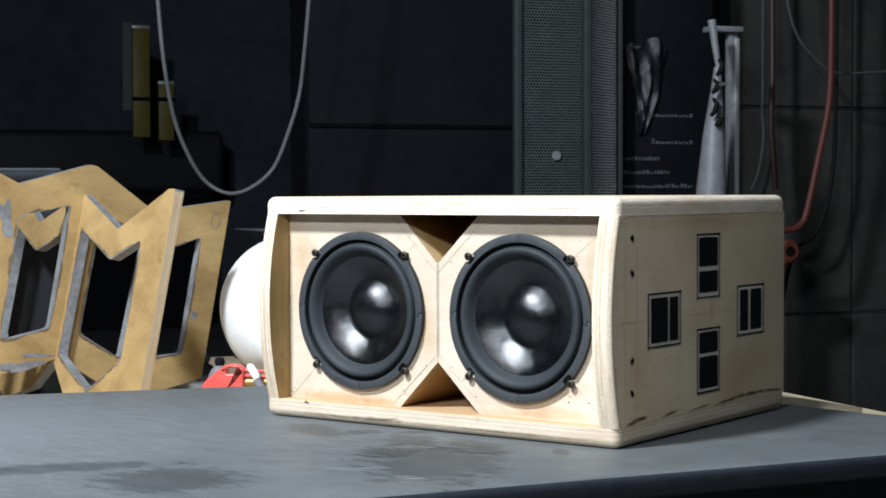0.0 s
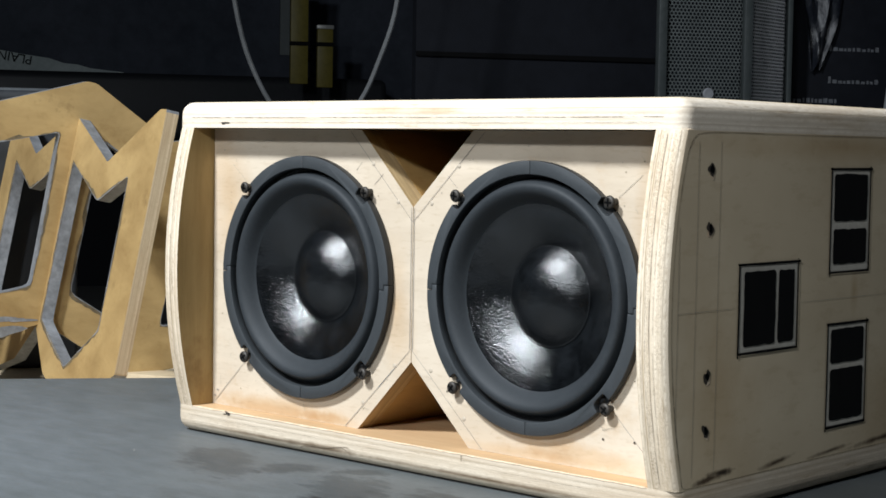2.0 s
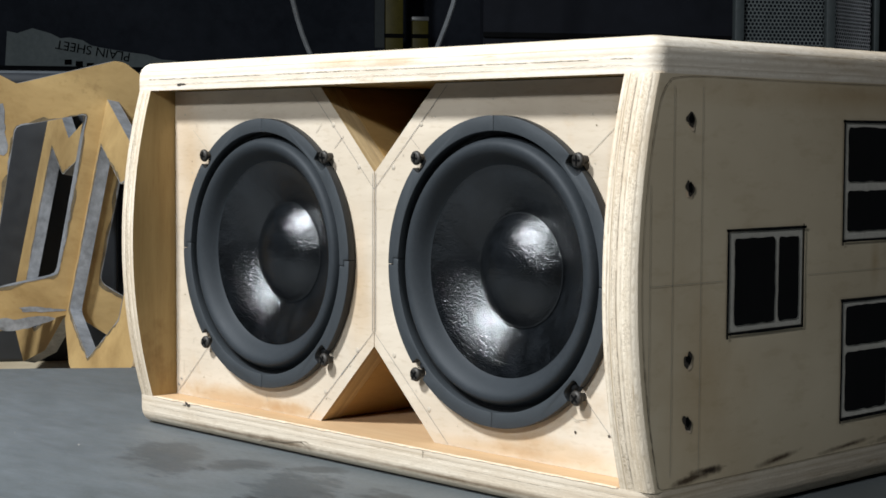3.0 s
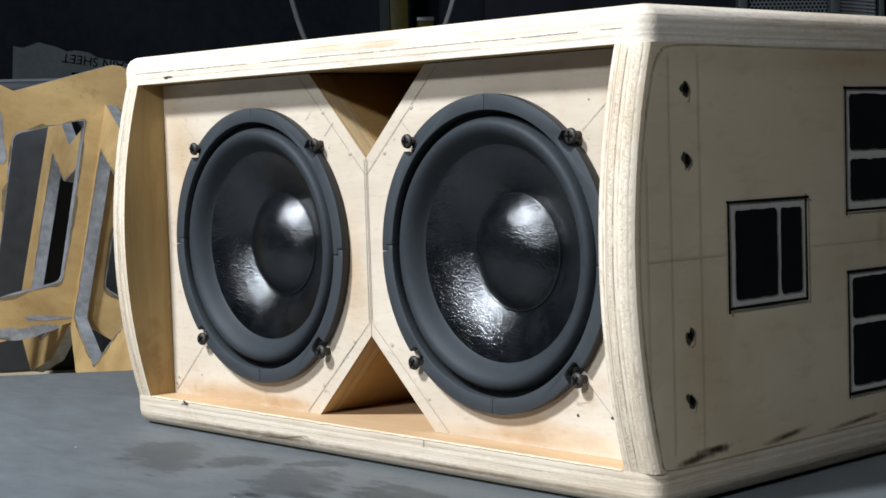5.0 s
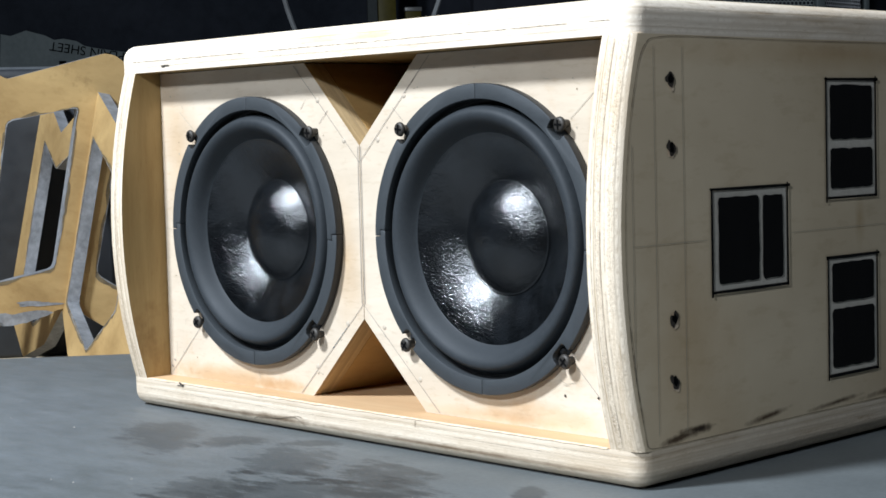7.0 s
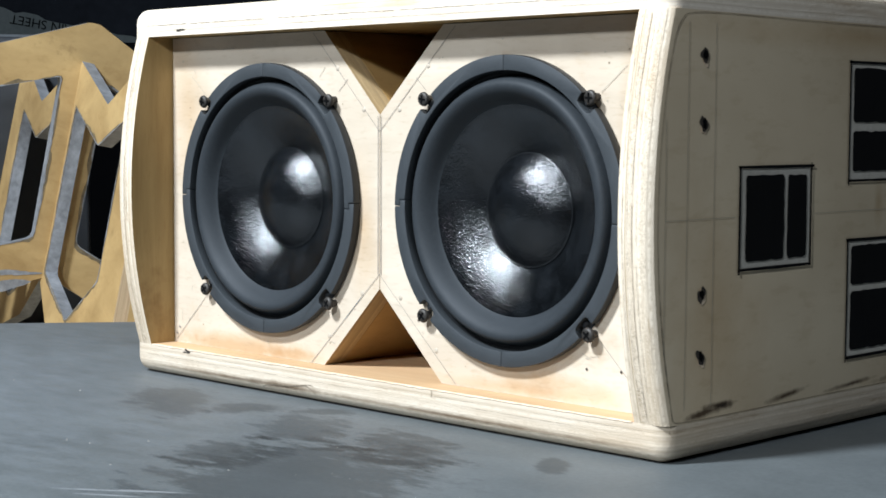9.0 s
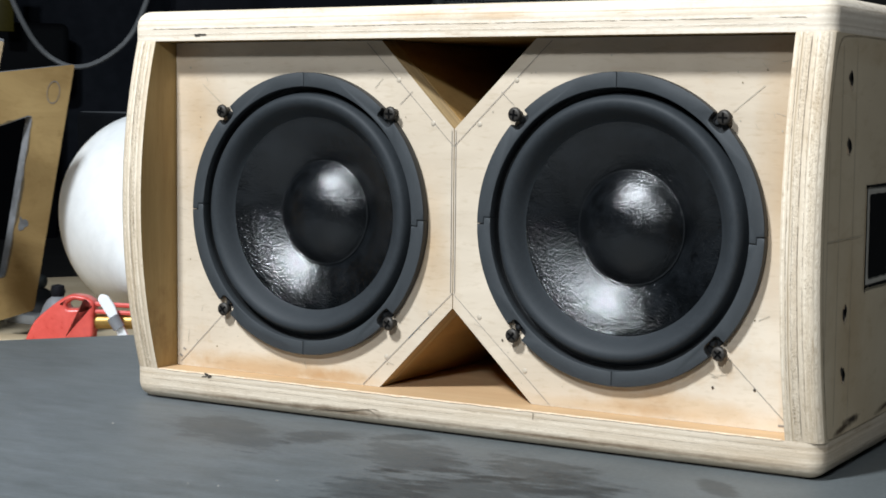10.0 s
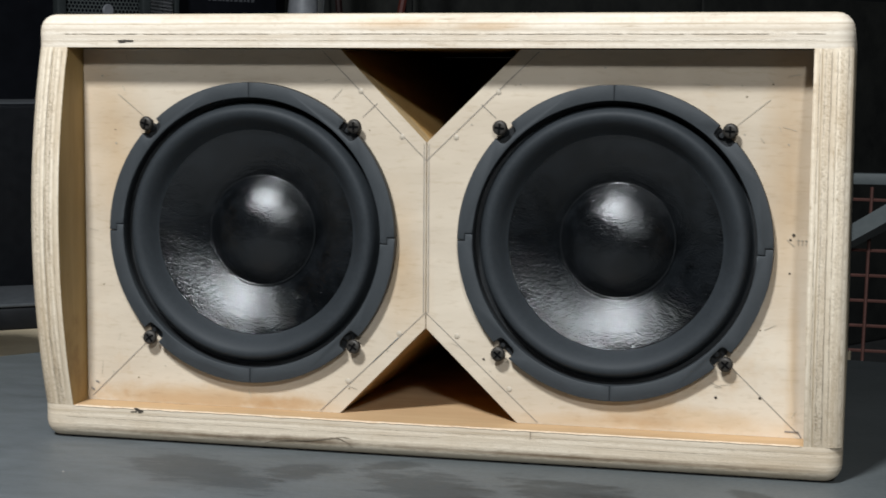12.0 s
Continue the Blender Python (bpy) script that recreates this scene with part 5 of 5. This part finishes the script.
# ---- black speaker box and grey-black panel on the bench ----
blackbox = thing("black_speaker_box", ROOM, "black painted speaker box on the bench", "speaker")
bm = box(-2.35, -1.86, 0.338, 1.30, BENCH_Z + 0.02, 0.203, 0.010, None, 3)
bmesh.ops.recalc_face_normals(bm, faces=bm.faces)
for f in bm.faces:
    f.material_index = 1 if f.normal.z > 0.8 else 0
part("body", bm, [M_BLACKPAINT, M_PALE_TOP], blackbox)
for x in (-2.25, -1.96):
    for y in (0.45, 1.2):
        part("foot", box(x - 0.03, x + 0.03, y - 0.03, y + 0.03, BENCH_Z, BENCH_Z + 0.021), M_DARK, blackbox)
kit = thing("flat_case", ROOM @ Matrix.Translation((-1.612, 0.62, BENCH_Z)) @ Matrix.Rotation(radians(-18), 4, "Z"), "flat black case with a paler grey lid on the bench", "case")
part("base", box(-0.23, 0.0, -0.30, 0.34, 0.0, 0.037, 0.006, None, 2), M_BLACKPAINT, kit)
part("lid", box(-0.233, 0.003, -0.303, 0.343, 0.0375, 0.044, 0.003, None, 2), M_PALE_TOP, kit, "paler grey lid")
case = thing("flight_case", ROOM, "charcoal grey equipment case with rounded top edge", "case")
part("shell", box(-2.45, -1.862, -1.898, -0.167, BENCH_Z, 0.318, 0.008, None, 3), M_CHARCOAL, case)
bm = box(-2.452, -1.86, -1.9, -0.165, 0.319, 0.354, 0.016, None, 4)
bmesh.ops.recalc_face_normals(bm, faces=bm.faces)
for f in bm.faces:
    f.material_index = 1 if f.normal.z > 0.8 else 0
part("lid", bm, [M_CHARCOAL, M_PALE_TOP], case, "charcoal lid with a paler grey top")

# ---- hanging cables and hoses ----


def hanging(name, pts, radius, mat, label, category):
    fine = [Vector(pts[0])]
    for q in pts[1:]:
        a, c = fine[-1].copy(), Vector(q)
        n = max(1, int((c - a).length / 0.18))
        fine += [a + (c - a) * k / n for k in range(1, n + 1)]
    ob = part(name, tube(smooth_line(fine, 4), radius, 8), mat)
    return tagged(ob, label, category)


ceiling_cable = hanging("hanging_cable", [(-2.081, 1.501, 3.29), (-1.988, 1.494, 0.994), (-1.968, 1.492, 0.793), (-1.947, 1.49, 0.644), (-1.96, 1.538, 0.498), (-1.95, 1.584, 0.394), (-1.932, 1.63, 0.326), (-1.889, 1.671, 0.295), (-1.846, 1.714, 0.31), (-1.801, 1.755, 0.363), (-1.789, 1.801, 0.456), (-1.788, 1.849, 0.565), (-1.764, 1.845, 0.687), (-1.747, 1.843, 0.808), (-1.721, 1.841, 1.014), (-1.637, 1.838, 3.29)], 0.0056, M_CABLE_GREY, "grey cable hanging in a long loop from the ceiling", "cable")
ceiling_cable.location = (-0.016, -0.013, 0.0)
hanging("wall_cable", [(-1.07, 3.33, 3.29), (-1.058, 3.35, 1.035), (-1.05, 3.363, 0.892), (-1.027, 3.399, 0.785), (-0.986, 3.462, 0.714), (-0.951, 3.517, 0.682), (-0.88, 3.627, 0.685), (-0.771, 3.797, 0.708), (-0.6, 4.0, 0.80), (-0.58, 4.1, 3.29)], 0.0042, M_WIRE_DIM, "thin grey cable sagging along the block wall", "cable")
hanging("red_hose", [(-0.905, 3.40, 3.29), (-0.914, 3.39, 0.745), (-0.918, 3.383, 0.574), (-0.942, 3.346, 0.377), (-0.963, 3.314, 0.225), (-0.974, 3.296, 0.190), (-0.991, 3.27, 0.174), (-1.021, 3.222, 0.166), (-1.05, 3.19, 0.10), (-1.06, 3.18, -0.10)], 0.0105, M_HOSE, "red rubber air hose hanging down the wall", "hose")
hanging("thin_red_hose", [(-1.14, 3.41, 3.29), (-1.131, 3.422, 0.674), (-1.133, 3.419, 0.516), (-1.128, 3.427, 0.40), (-1.123, 3.434, 0.302)], 0.0095, M_HOSE_DULL, "thin red hose with a cut end hanging by the wall", "hose")
hanging("black_cable", [(-0.985, 3.64, 3.29), (-1.0, 3.63, 0.52), (-1.003, 3.621, 0.382), (-1.018, 3.598, 0.243), (-1.043, 3.558, 0.146), (-1.09, 3.50, 0.09), (-1.12, 3.46, -0.10)], 0.0075, M_CABLE_BLACK, "black cable hanging on the wall", "cable")
regulator = thing("air_regulator", (-0.997, 3.245, 0.106), "red air regulator with a round gauge at the wall", "gauge")
part("housing", lathe([(1e-7, -0.02), (0.030, -0.02), (0.037, -0.014), (0.037, 0.014), (0.030, 0.02), (1e-7, 0.02)], 24), M_HOSE, regulator)
part("dial", lathe([(1e-7, -0.0215), (0.017, -0.0215), (0.017, -0.0195)], 20), M_HOLE, regulator, "dark dial")
part("body", tube([(-0.012, 0.0, -0.03), (-0.045, 0.005, -0.036), (-0.10, 0.01, -0.034)], [0.022, 0.024, 0.020], 14), M_HOSE, regulator)
part("pipe_stub", tube([(-0.05, 0.006, -0.05), (-0.052, 0.006, -0.55), (-0.052, 0.06, -0.91)], 0.010, 10), M_CABLE_BLACK, regulator)
regulator.rotation_euler = (0, 0, radians(57))

# ---- perforated speaker and dark cupboard against the wall ----


pa = thing("grille_speaker", ROOM, "tall loudspeaker behind a grey perforated steel grille", "speaker")
part("body", table_slab([(-2.57, 1.258), (-2.57, 1.466), (-2.70, 1.622), (-2.90, 1.622), (-2.90, 1.47)], FLOOR_Z, 1.9, 0.004, 1), M_DARK, pa)


def perforated(width, height, pitch, parent, m, label="", mat=None):
    """A steel sheet with staggered six-sided holes, as real openings."""
    verts, faces = [], []
    rows, cols = int(height / (pitch * 0.866)), int(width / pitch)
    k = pitch * 0.866
    for r in range(rows):
        for c in range(cols):
            cx, cz = (c + 0.5 * (r % 2)) * pitch, r * k
            base = len(verts)
            for rad in (0.577, 0.40):
                for i in range(6):
                    a = math.pi / 6 + math.pi / 3 * i
                    verts.append((cx + rad * pitch * math.cos(a), 0.0, cz + rad * pitch * math.sin(a)))
            for i in range(6):
                j = (i + 1) % 6
                faces.append((base + i, base + j, base + 6 + j, base + 6 + i))
    me = bpy.data.meshes.new("grille")
    me.from_pydata(verts, [], faces)
    me.materials.append(mat or M_GRILLE)
    ob = new("grille", me)
    ob.parent, ob.matrix_basis = parent, m
    ob["kind"] = "stuff"
    return tagged(ob, label)


def wall_frame(w0, s0, w1, s1, z):
    """Axes with x from one plan point to the other, in room space."""
    d = Vector((w1 - w0, s1 - s0, 0)).normalized()
    n = Vector((-d.y, d.x, 0))
    return Matrix(((d.x, n.x, 0, w0), (d.y, n.y, 0, s0), (0, 0, 1, z), (0, 0, 0, 1)))


perforated(0.205, 0.85, 0.0098, pa, wall_frame(-2.55, 1.262, -2.55, 1.47, 0.12), "grey perforated steel front")
perforated(0.19, 0.85, 0.0098, pa, wall_frame(-2.548, 1.478, -2.675, 1.645, 0.12), "scuffed perforated steel flank, brightened in its colour", M_GRILLE_PALE)
for w, s in ((-2.55, 1.245), (-2.55, 1.470)):
    part("post", box(w - 0.01, w + 0.012, s - 0.010, s + 0.012, FLOOR_Z, 1.9, 0.002), M_GREENGREY_DARK, pa)
part("post", box(-2.69, -2.675, 1.642, 1.656, FLOOR_Z, 1.9, 0.002), M_GREENGREY_DARK, pa)
part("lower_panel", box(-2.56, -2.555, 1.255, 1.47, FLOOR_Z, 0.118), M_DARK, pa)
badge = part("badge", lathe([(1e-7, -0.004), (0.012, -0.004), (0.0145, -0.001), (0.0145, 0.002)], 20), M_PVC, pa, "small pale metal badge")
badge.matrix_basis = Matrix.Translation((-2.545, 1.37, 0.402)) @ Matrix.Rotation(radians(90), 4, "Z")

board = thing("printed_board", ROOM, "black upright box with rows of pale print and a plastic bag", "box")
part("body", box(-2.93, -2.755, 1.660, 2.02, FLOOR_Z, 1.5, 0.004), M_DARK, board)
for s0, s1, z in ((1.685, 1.825, 0.400), (1.682, 1.862, 0.357), (1.668, 1.945, 0.313), (1.80, 1.945, 0.537), (1.80, 1.945, 0.452), (1.72, 1.83, 0.75)):
    rr = random.Random(int(s0 * 1e4))
    y = s0
    while y < s1:
        n = rr.uniform(0.004, 0.013)
        h = rr.uniform(0.003, 0.0065) if y > s0 else 0.009
        part("print_bar", box(-2.7555, -2.7540, y, min(y + n, s1), z - 0.006, z - 0.006 + 2 * h), M_PRINT, board, "pale bar of unreadable print")
        y += n + rr.uniform(0.003, 0.006)
bag = thing("plastic_bag", ROOM, "crumpled clear plastic bag hanging on the black box", "bag")
bm = bmesh.new()
grid = []
for j in range(19):
    v = j / 18
    wide = 0.150 * (1 - 0.82 * v ** 1.3)
    grid.append([bm.verts.new((-2.738 + 0.007 * math.sin(5 * u * 2 + 3 * v) + 0.005 * math.sin(19 * u - 8 * v), 1.695 + 0.045 * v + wide * u, 0.76 - 0.27 * v - 0.02 * math.sin(7 * u))) for u in (i / 14 for i in range(15))])
for j in range(18):
    for i in range(14):
        bm.faces.new((grid[j][i], grid[j][i + 1], grid[j + 1][i + 1], grid[j + 1][i]))
part("film", bm, M_BAG, bag)

roll = thing("grey_sheet_roll", ROOM, "pale grey plastic sheet rolled into a tapering tube", "roll")
part("sheet", tube([(-2.35, 1.779, FLOOR_Z), (-2.35, 1.776, 0.00), (-2.35, 1.778, 0.30), (-2.35, 1.786, 0.46), (-2.35, 1.796, 0.60), (-2.35, 1.798, 0.66)], [0.058, 0.051, 0.044, 0.032, 0.017, 0.010], 24), M_PVC, roll)
part("tail", tube([(-2.36, 1.812, 0.63), (-2.37, 1.806, 0.70), (-2.38, 1.796, 0.80)], [0.006, 0.010, 0.013], 10), M_PVC, roll, "loose end of the sheet")
for y, z, r in ((1.765, 0.600, 0.020), (1.780, 0.655, 0.024), (1.762, 0.540, 0.026), (1.776, 0.50, 0.014)):
    part("clamp", tube([(-2.308, y - 0.010, z - r), (-2.300, y, z - 0.4 * r), (-2.298, y + 0.004, z + 0.4 * r), (-2.308, y - 0.004, z + r)], [0.005, 0.009, 0.008, 0.004], 10), M_CABLE_BLACK, roll, "black clamp")
part("clamp_screw", tube([(-2.287, 1.768, 0.603), (-2.284, 1.788, 0.608)], 0.005, 8), M_STEEL, roll, "bright screw of the clamp")
channel = thing("white_batten", ROOM, "white painted batten with a flat cap, upright against the wall", "batten")
part("strip", box(-2.515, -2.49, 1.922, 1.950, FLOOR_Z, 0.775, 0.002), M_PVC, channel)
part("lip", box(-2.4895, -2.482, 1.938, 1.953, FLOOR_Z, 0.760, 0.002), M_STEEL_DULL, channel, "bright edge of the batten")
part("end_cap", box(-2.53, -2.47, 1.850, 1.962, 0.776, 0.795, 0.006, None, 3), M_PVC, channel)
hanging("pale_wire", [(-1.19, 3.47, 3.29), (-1.200, 3.494, 0.62), (-1.2035, 3.495, 0.564), (-1.198, 3.497, 0.49), (-1.204, 3.493, 0.411), (-1.213, 3.479, 0.344), (-1.225, 3.46, 0.30)], 0.0035, M_WIRE_DIM, "thin pale wire hanging by the wall", "wire")

# ---- concrete wall, dimmed in its colour ----
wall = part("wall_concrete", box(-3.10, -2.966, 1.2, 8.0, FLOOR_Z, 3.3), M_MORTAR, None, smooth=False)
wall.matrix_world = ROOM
tagged(wall, "stained concrete wall in broad courses, dimmed in its colour", "wall", "", "structure")
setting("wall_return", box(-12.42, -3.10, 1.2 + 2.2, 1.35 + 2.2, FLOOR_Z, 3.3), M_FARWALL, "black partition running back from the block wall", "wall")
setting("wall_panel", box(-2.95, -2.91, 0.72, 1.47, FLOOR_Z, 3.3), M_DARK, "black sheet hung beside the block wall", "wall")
# Added black strip that paints the dark gap right of the batten.
setting("gap_strip", box(-2.93, -2.90, 2.02, 2.16, FLOOR_Z, 3.3), M_DARK, "black strip added for the dark gap beside the block wall", "wall")
setting("trim", box(-2.91, -2.903, 0.72, 1.47, 0.494, 0.506), M_HOLE, "black seam across the hung sheet", "trim")

# ---- far end of the workshop ----
counter = thing("dark_counter", ROOM, "dark grey covered counter at the far end", "counter")
part("cover", box(-12.30, -11.6, -6.0, 2.6, 0.30, 0.80, 0.06, None, 3), M_CHARCOAL, counter)
part("base", box(-12.2, -11.7, -5.9, 2.5, FLOOR_Z, 0.30), M_DARK, counter)
sheet = thing("torn_sheet", ROOM, "torn pale sheet with black lettering leaning on the far wall", "sheet")
bm = bmesh.new()
outline = [(-1.056, 0.80), (-1.036, 1.10), (-0.96, 1.085), (-0.843, 1.126), (-0.70, 1.085), (-0.631, 1.05), (-0.56, 1.058), (-0.46, 1.038), (-0.40, 1.00), (-0.331, 0.984), (-0.15, 0.955), (0.038, 0.931), (0.15, 0.895), (0.257, 0.887), (0.36, 0.86), (0.62, 0.835), (0.62, 0.80)]
vs = [bm.verts.new((-12.395, s, z)) for s, z in outline]
bm.faces.new(vs)
ext = bmesh.ops.extrude_face_region(bm, geom=bm.faces[:])
bmesh.ops.translate(bm, verts=[v for v in ext["geom"] if isinstance(v, bmesh.types.BMVert)], vec=(-0.004, 0, 0))
part("paper", bm, M_PAPER, sheet, smooth=False)
letters = bpy.data.curves.new("lettering", "FONT")
letters.body, letters.size, letters.align_x, letters.extrude = "PLAIN SHEET", 0.101, "LEFT", 0.001
tmp = new("tmp", letters)
me = bpy.data.meshes.new_from_object(tmp.evaluated_get(bpy.context.evaluated_depsgraph_get()))
bpy.data.objects.remove(tmp)
me.materials.append(M_MARKER)
lettering = new("lettering", me)
lettering.parent = sheet
# upside down, reading from the far right to the left, sloping with the paper
lettering.matrix_basis = Matrix.Translation((-12.386, -0.088, 0.941)) @ Matrix(((0, 0, 1, 0), (1, 0, 0, 0), (0, 1, 0, 0), (0, 0, 0, 1))) @ Matrix.Rotation(radians(180 - 9.5), 4, "Z")
tagged(lettering, "black lettering upside down")
for k in range(3):
    part("print_bar", box(-12.389, -12.386, -0.60 + 0.085 * k, -0.545 + 0.085 * k, 0.845 - 0.012 * k, 0.885 - 0.012 * k), M_MARKER, sheet, "bar of cut off lettering")
for y0, y1, z0, z1 in ((1.715, 1.845, 0.722, 1.55), (1.913, 2.030, 0.700, 1.127)):
    lev = thing("yellow_level", ROOM, "faded yellow level hanging on the far wall", "level", "levels on the wall")
    part("beam", box(-10.95, -10.90, y0, y1, z0, z1, 0.006), M_YELLOW, lev)
    part("band", box(-10.898, -10.893, y0 - 0.01, y1 + 0.01, 1.00, 1.03), M_CABLE_BLACK, lev)
    part("end_cap", box(-10.955, -10.895, y0 - 0.004, y1 + 0.004, z1, z1 + 0.03, 0.004), M_STEEL_DULL, lev)
    part("rail", box(-11.4, -10.95, y0, y1, (z0 + z1) / 2, (z0 + z1) / 2 + 0.05), M_DARK, lev)
tube_lamp = thing("grey_rail", ROOM, "grey metal rail beside the yellow level", "rail")
part("strip", box(-10.95, -10.92, 1.64, 1.71, 0.93, 1.6), M_GREENGREY, tube_lamp)

# ---- wire rack beyond the end of the table ----
rack = thing("wire_rack", (0.2305, 2.75, 0.0), "rusty red wire rack in a grey-green frame", "rack")
for i in range(7):
    part("wire", tube([(0.005 + i * 0.062, 0, -0.41), (0.016 + i * 0.062, 0, 0.02)], 0.0038, 6), M_RUST, rack)
for j in range(8):
    part("wire", tube([(-0.02, 0.004, -0.40 + 0.056 * j), (0.42, 0.004, -0.405 + 0.056 * j)], 0.0038, 6), M_RUST, rack)
part("sill", box(-0.05, 0.44, -0.012, 0.018, -0.445, -0.415, 0.003), M_GREENGREY, rack)
part("sill", box(-0.05, 0.44, -0.012, 0.018, 0.025, 0.05, 0.003), M_GREENGREY, rack)
for x in (-0.04, 0.43):
    part("post", box(x - 0.012, x + 0.012, -0.01, 0.016, FLOOR_Z, 0.3, 0.003), M_GREENGREY, rack)
brace = thing("leaning_board", (0.0, 0.0, 0.0), "pale grey-green board leaning across the rack", "board")
part("plank", tube([(0.12, 2.70, FLOOR_Z + 0.43), (0.236, 2.70, -0.105), (0.36, 2.70, -0.03), (0.66, 2.70, 0.14)], 0.027, 4), M_GREENGREY, brace)

# courses of the wall, each slab a piece
rng = random.Random(21)
for z0, z1 in ((FLOOR_Z + 0.004, -0.135), (-0.125, 0.572), (0.584, 1.284), (1.296, 1.996), (2.008, 2.70)):
    slab_mesh = bpy.data.meshes.new("slab")
    bm = box(0, 0.03, 0, 1.392, 0, z1 - z0, 0.006, None, 2)
    bm.to_mesh(slab_mesh)
    bm.free()
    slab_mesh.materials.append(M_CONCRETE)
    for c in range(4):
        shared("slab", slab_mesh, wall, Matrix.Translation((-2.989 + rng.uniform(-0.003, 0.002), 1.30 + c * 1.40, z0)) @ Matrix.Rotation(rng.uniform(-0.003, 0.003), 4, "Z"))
